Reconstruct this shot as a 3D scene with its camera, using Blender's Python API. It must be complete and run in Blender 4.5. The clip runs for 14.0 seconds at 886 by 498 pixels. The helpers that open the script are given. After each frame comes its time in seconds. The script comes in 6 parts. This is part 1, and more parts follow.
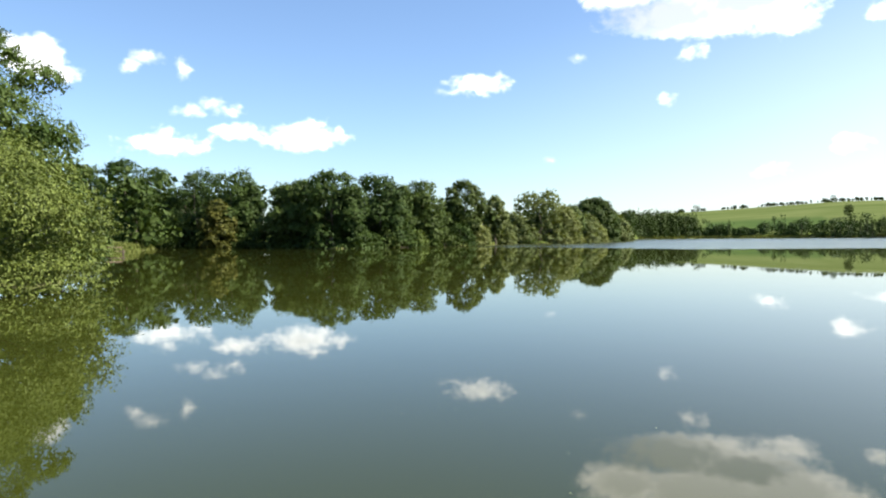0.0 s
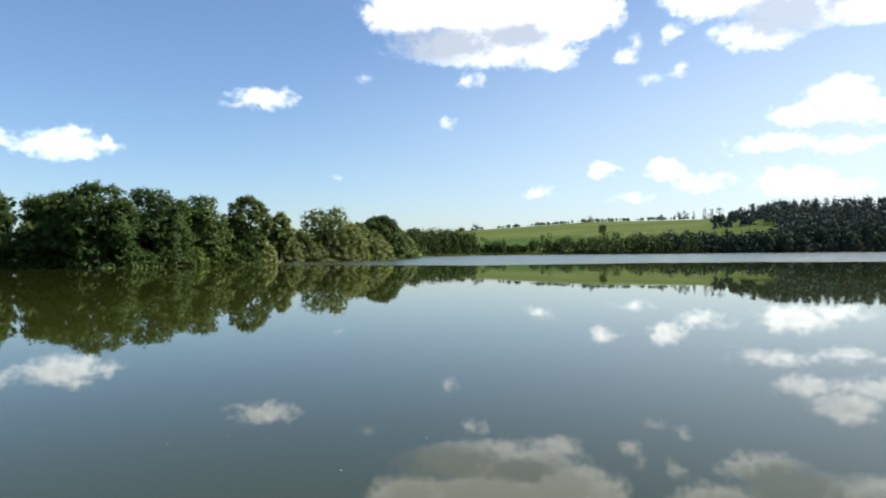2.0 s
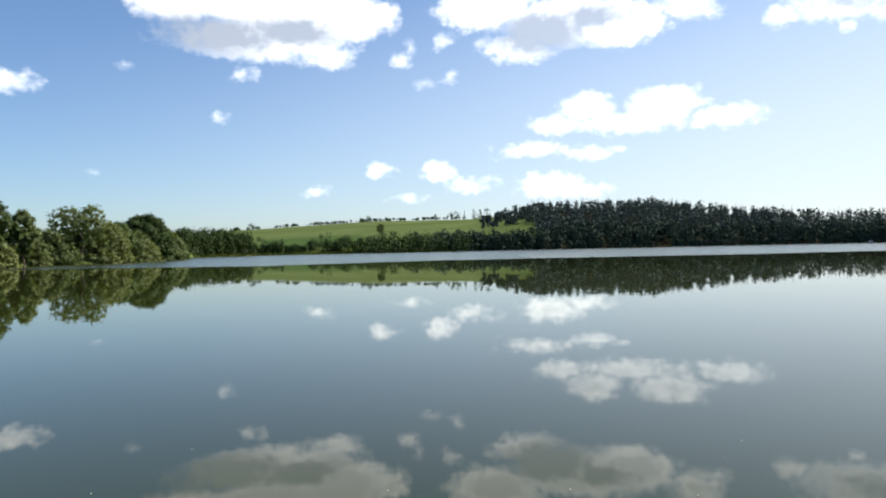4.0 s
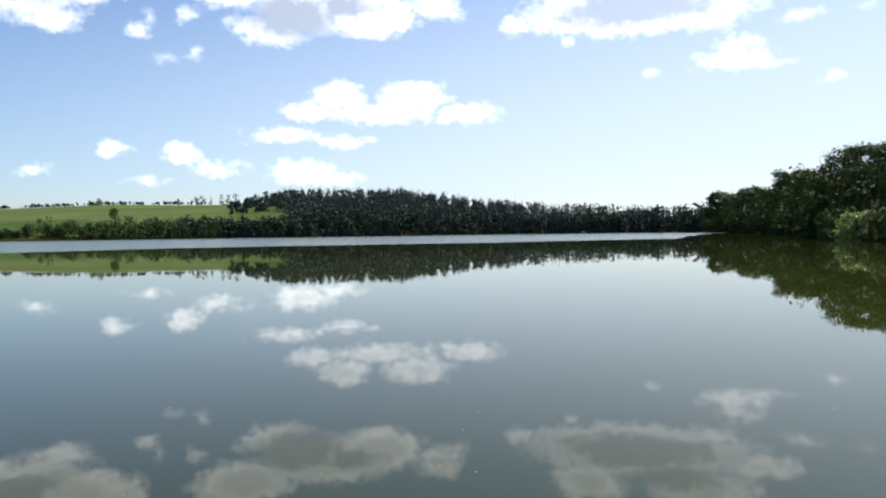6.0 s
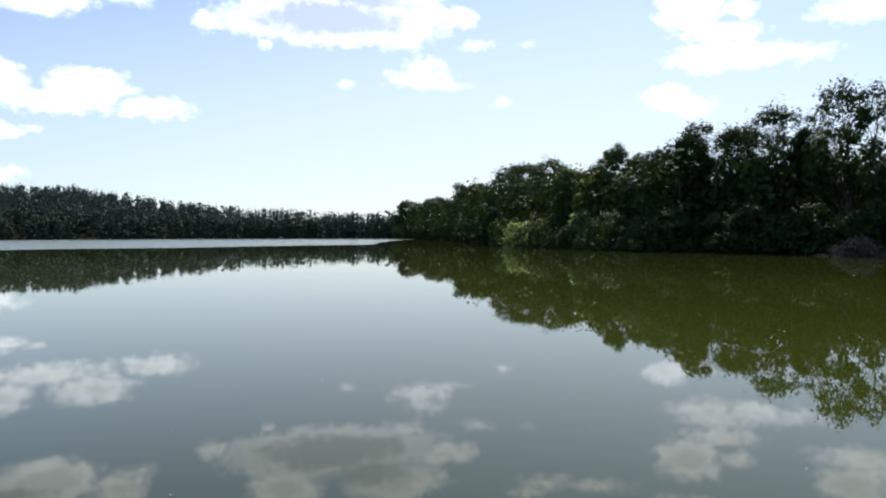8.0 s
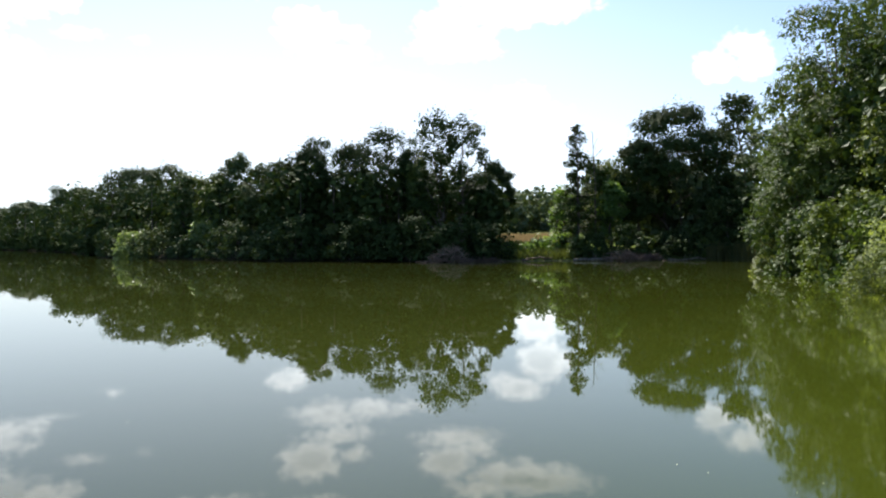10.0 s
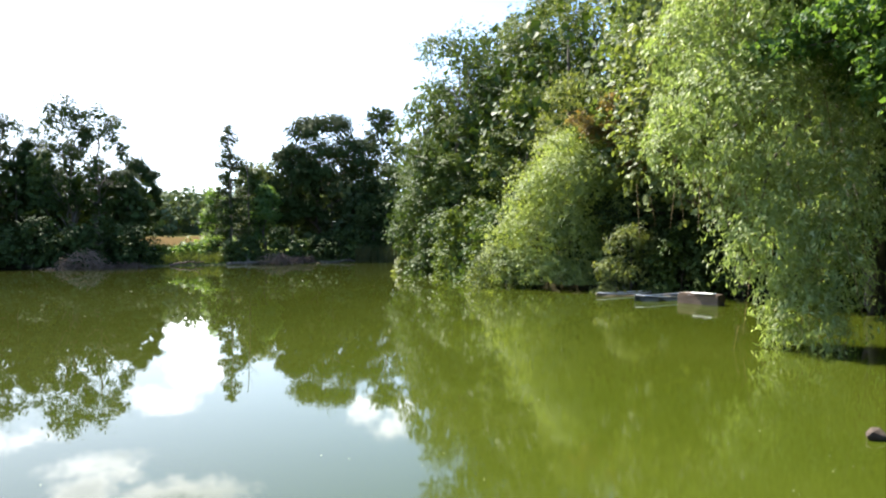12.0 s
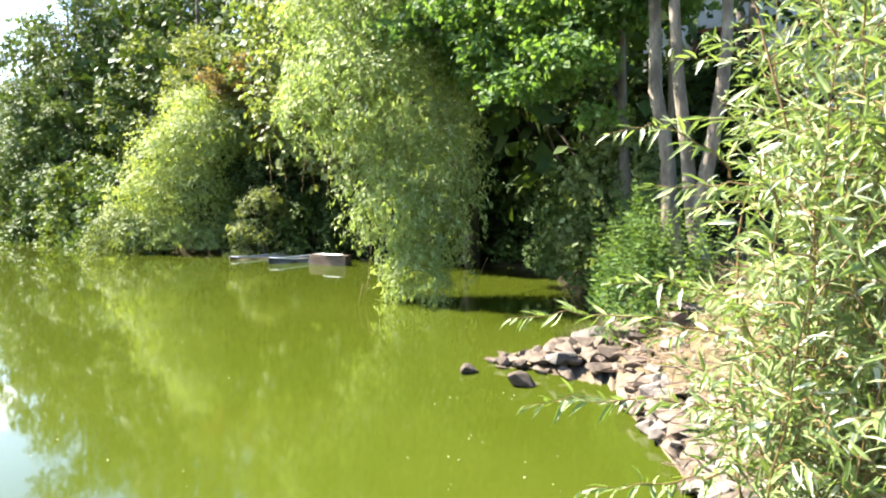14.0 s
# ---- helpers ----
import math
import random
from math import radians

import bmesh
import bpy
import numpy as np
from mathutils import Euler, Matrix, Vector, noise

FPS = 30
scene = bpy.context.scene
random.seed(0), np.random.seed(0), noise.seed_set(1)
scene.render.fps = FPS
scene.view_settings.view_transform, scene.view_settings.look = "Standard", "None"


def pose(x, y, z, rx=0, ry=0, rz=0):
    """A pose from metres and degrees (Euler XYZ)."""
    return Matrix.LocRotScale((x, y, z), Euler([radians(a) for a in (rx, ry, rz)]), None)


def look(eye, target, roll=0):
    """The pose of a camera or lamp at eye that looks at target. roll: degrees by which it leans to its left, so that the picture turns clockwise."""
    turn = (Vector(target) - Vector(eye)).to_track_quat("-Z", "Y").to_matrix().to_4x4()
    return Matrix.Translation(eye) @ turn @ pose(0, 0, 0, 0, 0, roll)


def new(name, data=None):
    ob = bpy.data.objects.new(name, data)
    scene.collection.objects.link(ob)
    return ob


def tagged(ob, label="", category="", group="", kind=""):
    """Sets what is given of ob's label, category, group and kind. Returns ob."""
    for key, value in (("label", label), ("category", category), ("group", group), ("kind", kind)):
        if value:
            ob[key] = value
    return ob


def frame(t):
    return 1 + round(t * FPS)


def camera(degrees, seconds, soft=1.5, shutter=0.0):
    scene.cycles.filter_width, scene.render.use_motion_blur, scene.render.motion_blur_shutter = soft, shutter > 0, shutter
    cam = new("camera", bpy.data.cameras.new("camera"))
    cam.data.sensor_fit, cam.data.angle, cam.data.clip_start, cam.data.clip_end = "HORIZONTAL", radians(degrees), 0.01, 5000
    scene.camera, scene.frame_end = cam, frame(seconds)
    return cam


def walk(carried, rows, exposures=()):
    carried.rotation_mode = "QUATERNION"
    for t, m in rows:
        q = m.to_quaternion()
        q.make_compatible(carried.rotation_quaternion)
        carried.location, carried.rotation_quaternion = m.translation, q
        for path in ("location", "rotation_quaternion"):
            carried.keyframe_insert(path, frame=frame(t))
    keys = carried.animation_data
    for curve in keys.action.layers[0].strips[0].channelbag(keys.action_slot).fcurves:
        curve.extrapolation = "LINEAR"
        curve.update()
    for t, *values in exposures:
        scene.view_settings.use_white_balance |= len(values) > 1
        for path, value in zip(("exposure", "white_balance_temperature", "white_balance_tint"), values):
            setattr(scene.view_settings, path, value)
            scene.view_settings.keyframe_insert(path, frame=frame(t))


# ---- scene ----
cam = camera(64.42, 14.0, soft=2.1)
PATH = [
    (0.0, pose(-0.107, 0.050, 1.701, 89.09, 0.34, -0.49)),
    (0.5, pose(-0.098, 0.052, 1.704, 89.36, 0.35, -5.04)),
    (1.0, pose(-0.098, 0.057, 1.702, 89.89, 0.46, -8.88)),
    (1.5, pose(-0.059, 0.042, 1.703, 90.09, 0.54, -13.78)),
    (2.0, pose(0.012, -0.000, 1.705, 90.37, 0.55, -17.65)),
    (2.5, pose(0.026, -0.012, 1.699, 90.64, 0.68, -21.38)),
    (3.0, pose(0.036, -0.025, 1.698, 90.73, 0.75, -25.46)),
    (3.5, pose(0.068, -0.047, 1.704, 90.46, 1.06, -30.57)),
    (6.0, pose(0.054, -0.076, 1.694, 88.72, 0.75, -55.51)),
    (6.5, pose(0.062, -0.064, 1.693, 88.62, 0.70, -61.88)),
    (7.0, pose(0.067, -0.061, 1.690, 88.68, 0.40, -67.80)),
    (9.5, pose(0.059, 0.053, 1.704, 89.44, 0.36, -101.33)),
    (10.0, pose(0.062, 0.055, 1.710, 89.61, 0.35, -109.84)),
    (10.5, pose(0.032, 0.020, 1.709, 89.71, 0.46, -117.73)),
    (11.0, pose(0.005, 0.001, 1.708, 89.89, 0.72, -124.80)),
    (11.5, pose(-0.005, 0.011, 1.700, 89.86, 0.56, -131.58)),
    (12.0, pose(-0.040, 0.031, 1.695, 89.63, 0.67, -137.43)),
    (12.5, pose(-0.082, 0.059, 1.694, 89.26, 0.74, -144.79)),
    (13.0, pose(-0.097, 0.056, 1.693, 87.92, 0.45, -152.05)),
    (13.5, pose(-0.116, 0.083, 1.698, 86.93, 0.32, -159.15)),
    (14.0, pose(-0.109, 0.112, 1.714, 86.38, 0.16, -166.57)),
]
EXPOSURES = [(0.0, 1.28, 7000, 10), (1.5, 0.90, 6800, 9), (3.0, 0.68, 6650, 9), (6.5, 0.60, 6450, 10), (9.5, 0.86, 6500, 10), (10.5, 1.32, 6600, 11), (11.5, 1.8, 6600, 11), (12.5, 2.36, 6650, 11), (14.0, 2.9, 6750, 11)]
walk(cam, PATH, EXPOSURES)

# world, sun and exposure -------------------------------------------------
SUN_AZ, SUN_EL = -99.0, 47.0          # degrees; azimuth counted to the left from +y
SKY_STRENGTH, SUN_STRENGTH = 0.108, 5.0


def sky_world():
    world = bpy.data.worlds.new("sky")
    scene.world = world
    world.use_nodes = True
    nt = world.node_tree
    nodes, links = nt.nodes, nt.links
    nodes.clear()

    def add(kind, **inputs):
        n = nodes.new(kind)
        for k, v in inputs.items():
            n.inputs[int(k[1:])].default_value = v
        return n

    def math_node(op, a, b=None, c=None):
        n = nodes.new("ShaderNodeMath")
        n.operation = op
        for i, v in enumerate((a, b, c)):
            if v is None:
                continue
            if isinstance(v, (int, float)):
                n.inputs[i].default_value = v
            else:
                links.new(v, n.inputs[i])
        return n.outputs[0]

    sky = nodes.new("ShaderNodeTexSky")
    sky.sky_type = "NISHITA"
    sky.sun_disc = False
    sky.sun_elevation, sky.sun_rotation = radians(SUN_EL), radians(-SUN_AZ)
    sky.altitude, sky.air_density, sky.dust_density, sky.ozone_density = 300, 1.0, 0.9, 4.6

    coords = nodes.new("ShaderNodeTexCoord")
    sep = nodes.new("ShaderNodeSeparateXYZ")
    links.new(coords.outputs["Generated"], sep.inputs[0])
    # azimuth from a seam that lies behind the viewer, elevation, both in degrees
    ahead = radians(-65.0)
    u = math_node("ADD", math_node("MULTIPLY", sep.outputs[0], -math.sin(ahead)), math_node("MULTIPLY", sep.outputs[1], math.cos(ahead)))
    v = math_node("ADD", math_node("MULTIPLY", sep.outputs[0], -math.cos(ahead)), math_node("MULTIPLY", sep.outputs[1], -math.sin(ahead)))
    az = math_node("MULTIPLY_ADD", math_node("ARCTAN2", v, u), 180 / math.pi, -65.0)
    el = math_node("MULTIPLY", math_node("ARCSINE", sep.outputs[2]), 180 / math.pi)
    pos = nodes.new("ShaderNodeCombineXYZ")
    links.new(az, pos.inputs[0])
    links.new(el, pos.inputs[1])

    # ragged edges: the clouds' plane is pushed about by billowing noise
    push = nodes.new("ShaderNodeTexNoise")
    push.inputs["Scale"].default_value, push.inputs["Detail"].default_value, push.inputs["Roughness"].default_value = 0.7, 4, 0.5
    links.new(pos.outputs[0], push.inputs["Vector"])
    moved = nodes.new("ShaderNodeVectorMath")
    moved.operation = "MULTIPLY_ADD"
    links.new(push.outputs["Color"], moved.inputs[0])
    moved.inputs[1].default_value = (1.5, 0.9, 0)
    links.new(pos.outputs[0], moved.inputs[2])
    bent = nodes.new("ShaderNodeVectorMath")
    bent.operation = "SUBTRACT"
    links.new(moved.outputs[0], bent.inputs[0])
    bent.inputs[1].default_value = (0.75, 0.45, 0)

    def fbm(scale, detail, rough, offset):
        m = nodes.new("ShaderNodeVectorMath")
        m.operation = "MULTIPLY_ADD"
        links.new(pos.outputs[0], m.inputs[0])
        m.inputs[1].default_value, m.inputs[2].default_value = (1.0, 1.35, 1.0), offset
        n = nodes.new("ShaderNodeTexNoise")
        n.inputs["Scale"].default_value, n.inputs["Detail"].default_value, n.inputs["Roughness"].default_value = scale, detail, rough
        links.new(m.outputs[0], n.inputs["Vector"])
        return n.outputs["Fac"]

    def puffs(scale, offset):
        """Round billows: high in the middle of each cell."""
        m = nodes.new("ShaderNodeVectorMath")
        m.operation = "MULTIPLY_ADD"
        links.new(bent.outputs[0], m.inputs[0])
        m.inputs[1].default_value, m.inputs[2].default_value = (1.0, 1.2, 0.0), offset
        n = nodes.new("ShaderNodeTexVoronoi")
        n.feature, n.voronoi_dimensions = "SMOOTH_F1", "2D"
        n.inputs["Scale"].default_value, n.inputs["Smoothness"].default_value = scale, 0.35
        links.new(m.outputs[0], n.inputs["Vector"])
        return math_node("SUBTRACT", 0.5, n.outputs["Distance"])

    fine = math_node("MULTIPLY_ADD", fbm(1.2, 5, 0.52, (3.1, 1.7, 0)), 2.0, -1.0)
    broad = math_node("MULTIPLY_ADD", fbm(0.3, 3, 0.5, (11.0, 4.0, 0)), 1.0, -0.5)
    billow = math_node("ADD", math_node("MULTIPLY", puffs(0.55, (2.0, 5.0, 0)), 0.55), math_node("MULTIPLY", puffs(1.5, (7.0, 1.0, 0)), 0.35))
    swell = math_node("ADD", math_node("ADD", math_node("MULTIPLY", fine, 0.75), broad), math_node("SUBTRACT", billow, 0.08))
    heaped = math_node("MULTIPLY", swell, 0.85)

    def depth(blobs):
        """How deep, in degrees, a line of sight runs inside the nearest of the blobs."""
        out = None
        for a, e, w, h in blobs:
            m = nodes.new("ShaderNodeVectorMath")
            m.operation = "MULTIPLY_ADD"
            links.new(bent.outputs[0], m.inputs[0])
            m.inputs[1].default_value, m.inputs[2].default_value = (1 / w, 1 / h, 0), (-a / w, -e / h, 0)
            d = nodes.new("ShaderNodeVectorMath")
            d.operation = "LENGTH"
            links.new(m.outputs[0], d.inputs[0])
            thick = min(w, h * 1.3)
            inside = math_node("MULTIPLY_ADD", math_node("SUBTRACT", 1.0, d.outputs["Value"]), thick, math_node("MULTIPLY", swell, min(thick, 0.85)) if thick < 0.85 else heaped)
            out = inside if out is None else math_node("SMOOTH_MAX", out, inside, 0.15)
        return out

    clouds = [(29.7, 12.7, 2.4, 1.7), (27.6, 11.6, 1.2, 0.81), (30.7, 13.1, 1.3, 1.2), (22.3, 13.4, 1.1, 0.45), (23.2, 12.7, 0.77, 0.56), (19.6, 12.8, 0.75, 0.66), (19.2, 9.7, 1.1, 0.54), (17.6, 10.5, 1.1, 0.46), (16.2, 9.8, 1.3, 0.6), (21.1, 7.2, 3.5, 0.82),
              (21.1, 8, 0.91, 0.57), (15.8, 8.3, 2.1, 0.86), (10.9, 8, 3.4, 1.1), (10.1, 9, 1.2, 0.66), (7.9, 8.2, 1.1, 0.63), (-3.6, 12.2, 2.8, 0.78), (-4.2, 12.5, 1.6, 0.64), (-1.6, 11.7, 1.4, 0.32), (-11.4, 13.9, 0.64, 0.37), (-18.1, 10.6, 0.75, 0.54)]
    clouds += [(-20.1, 13.8, 1.3, 0.54), (-14.9, 18.8, 4.2, 1.8), (-21.2, 19.3, 5.9, 2.5), (-27.1, 18.2, 4.8, 2.2), (-30.8, 18.5, 1.7, 1.3), (-21.1, 16.5, 8.4, 1.8), (-26.6, 15.3, 3, 1), (-39.5, 18.8, 4.6, 1.9), (-45.9, 17.5, 6.7, 2.2), (-50.3, 17, 3.9, 1.8),
              (-42.2, 15.9, 3.7, 1.4), (-32.4, 15.1, 1, 0.73), (-33.1, 16.1, 0.41, 0.73), (-35.8, 16.7, 1.1, 0.68), (-34.3, 13.2, 0.82, 0.41), (-36.2, 13.8, 0.9, 0.59), (-55.6, 17.2, 2.7, 0.57), (-47.4, 11, 2.6, 1.3), (-53.3, 11, 3.2, 1.3), (-50.6, 9.7, 4.9, 1)]
    clouds += [(-44.9, 9.7, 2.7, 0.88), (-43.2, 7.9, 3.2, 0.8), (-47.8, 7.4, 2.6, 0.65), (-57.6, 9.6, 3.1, 1), (-30.4, 6.5, 1.4, 0.78), (-32.7, 4.2, 1.6, 0.41), (-25.5, 4.9, 1.3, 0.6), (-35.2, 6.3, 1.4, 1.2), (-37.9, 5.2, 2.5, 0.82), (-44, 5, 2.8, 1.1),
              (-46.7, 4.4, 2.5, 0.7), (-9, 6.1, 0.5, 0.22), (-55, 18.1, 2.4, 1.3), (-70.9, 16.9, 9.9, 2.2), (-67.1, 19.4, 3.7, 1.6), (-75.5, 19.2, 5, 1.7), (-79.4, 17.3, 2.5, 1.2), (-61.7, 16.2, 1.3, 1), (-65.8, 14.9, 0.64, 0.64), (-78, 12.6, 3.4, 0.91)]
    clouds += [(-80.5, 12, 2.2, 0.36), (-78.2, 13.6, 1.9, 0.73), (-72.3, 12.1, 1, 0.41), (-84.5, 10.7, 1.1, 0.36), (-82.7, 15.1, 1.8, 0.4), (-86.6, 15.1, 0.76, 0.27), (-86.6, 19.9, 1.9, 0.71), (-91.4, 19.2, 1.8, 0.6), (-76.3, 15.4, 2.8, 0.77), (-81.7, 17, 1.2, 0.79),
              (-97.6, 10.5, 2.1, 1.2), (-99.4, 9.7, 1.6, 0.92), (-100.5, 13.3, 3.6, 1.3), (-103.8, 13.1, 3.4, 1), (-106.9, 12.9, 2.5, 0.73), (-101.4, 15, 3.4, 0.92), (-99.1, 16.8, 2.9, 1.7), (-102.5, 16.5, 1.5, 0.92), (-116.1, 11.5, 3.1, 1.2), (-114.9, 11, 2.3, 0.97)]
    clouds += [(-118.4, 10.7, 2.2, 0.95), (-110.9, 15.4, 4.2, 0.99), (-110.1, 17.3, 2.7, 1.6), (-112.5, 16.3, 2.4, 0.98), (-116.5, 18.3, 6.2, 1.4), (-112.7, 19.2, 3.5, 0.98), (-88.1, 19.3, 2.9, 0.72), (-92.7, 19.1, 2.4, 0.55), (-99.1, 19.8, 3, 0.74), (-118, 9.4, 2.5, 1.8),
              (-117.4, 6.5, 2.3, 1.7), (-131, 13.2, 1.8, 1.3), (-133.1, 14.5, 1.9, 1.1), (-134, 13.2, 1.4, 1.3)]
    shaded = [(-17.5, 16.6, 6.7, 1.7), (-23.4, 17, 5, 1.4), (-43.8, 16.8, 4.7, 1.9), (-47.5, 17.6, 3.7, 1.3), (-70.9, 16.9, 8.5, 1.7), (-73.6, 18.6, 5, 1.4), (-112.7, 15, 2.2, 0.45), (-116.5, 18.5, 4.6, 0.7), (-100.1, 12.6, 2.3, 0.46), (-116.5, 10.5, 2.1, 0.44)]
    body = depth(clouds)
    cover = nodes.new("ShaderNodeMapRange")
    cover.interpolation_type = "SMOOTHSTEP"
    links.new(body, cover.inputs[0])
    cover.inputs[1].default_value, cover.inputs[2].default_value = -0.15, 1.2
    low = nodes.new("ShaderNodeMapRange")
    low.interpolation_type = "SMOOTHSTEP"
    links.new(depth(shaded), low.inputs[0])
    low.inputs[1].default_value, low.inputs[2].default_value, low.inputs[4].default_value = -0.5, 1.3, 0.95

    # cloud light: its own white, plus a share of the sky that stands behind it
    shade = nodes.new("ShaderNodeMix")
    shade.data_type = "RGBA"
    soft = nodes.new("ShaderNodeMapRange")       # thick parts and hollows between billows are greyer
    soft.interpolation_type = "SMOOTHSTEP"
    links.new(math_node("MULTIPLY_ADD", billow, -1.3, body), soft.inputs[0])
    soft.inputs[1].default_value, soft.inputs[2].default_value, soft.inputs[4].default_value = 0.3, 1.6, 0.5
    links.new(math_node("MAXIMUM", low.outputs[0], soft.outputs[0]), shade.inputs["Factor"])
    shade.inputs["A"].default_value, shade.inputs["B"].default_value = (9.0, 8.7, 8.2, 1), (2.3, 2.2, 2.0, 1)
    both = nodes.new("ShaderNodeMix")
    both.data_type, both.blend_type = "RGBA", "ADD"
    both.inputs["Factor"].default_value = 0.5
    links.new(shade.outputs["Result"], both.inputs["A"])
    # a thin bright veil in the sky towards the sun
    veil = nodes.new("ShaderNodeVectorMath")
    veil.operation = "MULTIPLY_ADD"
    links.new(pos.outputs[0], veil.inputs[0])
    veil.inputs[1].default_value, veil.inputs[2].default_value = (1 / 96, 1 / 25, 0), (88 / 96, -4 / 25, 0)
    reach = nodes.new("ShaderNodeVectorMath")
    reach.operation = "LENGTH"
    links.new(veil.outputs[0], reach.inputs[0])
    thin = nodes.new("ShaderNodeMapRange")
    thin.interpolation_type = "SMOOTHSTEP"
    links.new(reach.outputs["Value"], thin.inputs[0])
    thin.inputs[1].default_value, thin.inputs[2].default_value, thin.inputs[3].default_value, thin.inputs[4].default_value = 0.1, 1.0, 0.66, 0.0
    hazy = nodes.new("ShaderNodeMix")
    hazy.data_type = "RGBA"
    links.new(thin.outputs[0], hazy.inputs["Factor"])
    clear = nodes.new("ShaderNodeVectorMath")        # clear air, a little deeper than the model's
    clear.operation = "MULTIPLY"
    links.new(sky.outputs[0], clear.inputs[0])
    clear.inputs[1].default_value = (0.81, 0.86, 0.91)
    links.new(clear.outputs[0], hazy.inputs["A"])
    hazy.inputs["B"].default_value = (5.6, 6.0, 6.3, 1)
    links.new(sky.outputs[0], both.inputs["B"])
    mix = nodes.new("ShaderNodeMix")
    mix.data_type = "RGBA"
    links.new(math_node("MULTIPLY", cover.outputs[0], 0.94), mix.inputs["Factor"])
    links.new(hazy.outputs["Result"], mix.inputs["A"])
    links.new(both.outputs["Result"], mix.inputs["B"])
    back, out = nodes.new("ShaderNodeBackground"), nodes.new("ShaderNodeOutputWorld")
    links.new(mix.outputs["Result"], back.inputs[0])
    back.inputs[1].default_value = SKY_STRENGTH
    links.new(back.outputs[0], out.inputs[0])
    world.cycles.sampling_method, world.cycles.sample_map_resolution = "MANUAL", 512


sky_world()
sun = new("sun", bpy.data.lights.new("sun", "SUN"))
sun.data.energy, sun.data.angle, sun.data.color = SUN_STRENGTH, radians(0.53), (1.0, 0.95, 0.86)
_a, _e = radians(SUN_AZ), radians(SUN_EL)
sun.matrix_world = look((-math.sin(_a) * math.cos(_e) * 80, math.cos(_a) * math.cos(_e) * 80, math.sin(_e) * 80), (0, 0, 0))


# materials ---------------------------------------------------------------
def base_material(name):
    m = bpy.data.materials.new(name)
    m.use_nodes = True
    return m, m.node_tree, m.node_tree.nodes["Principled BSDF"]


def mixed(nt, factor, a, b):
    n = nt.nodes.new("ShaderNodeMix")
    n.data_type = "RGBA"
    for key, v in (("Factor", factor), ("A", a), ("B", b)):
        if isinstance(v, (int, float)):
            n.inputs[key].default_value = v
        elif isinstance(v, tuple):
            n.inputs[key].default_value = (*v, 1)
        else:
            nt.links.new(v, n.inputs[key])
    return n.outputs["Result"]


def ramped(nt, value, lo, hi):
    n = nt.nodes.new("ShaderNodeMapRange")
    n.interpolation_type = "SMOOTHSTEP"
    nt.links.new(value, n.inputs[0])
    n.inputs[1].default_value, n.inputs[2].default_value = lo, hi
    return n.outputs[0]


def noisy(nt, scale, detail=4, rough=0.55, stretch=(1, 1, 1)):
    c = nt.nodes.new("ShaderNodeTexCoord")
    m = nt.nodes.new("ShaderNodeMapping")
    m.inputs["Scale"].default_value = stretch
    n = nt.nodes.new("ShaderNodeTexNoise")
    n.inputs["Scale"].default_value, n.inputs["Detail"].default_value, n.inputs["Roughness"].default_value = scale, detail, rough
    nt.links.new(c.outputs["Object"], m.inputs[0])
    nt.links.new(m.outputs[0], n.inputs["Vector"])
    return n.outputs["Fac"]


def bumped(nt, shader, height, strength, distance):
    b = nt.nodes.new("ShaderNodeBump")
    b.inputs["Strength"].default_value, b.inputs["Distance"].default_value = strength, distance
    nt.links.new(height, b.inputs["Height"])
    nt.links.new(b.outputs[0], shader.inputs["Normal"])


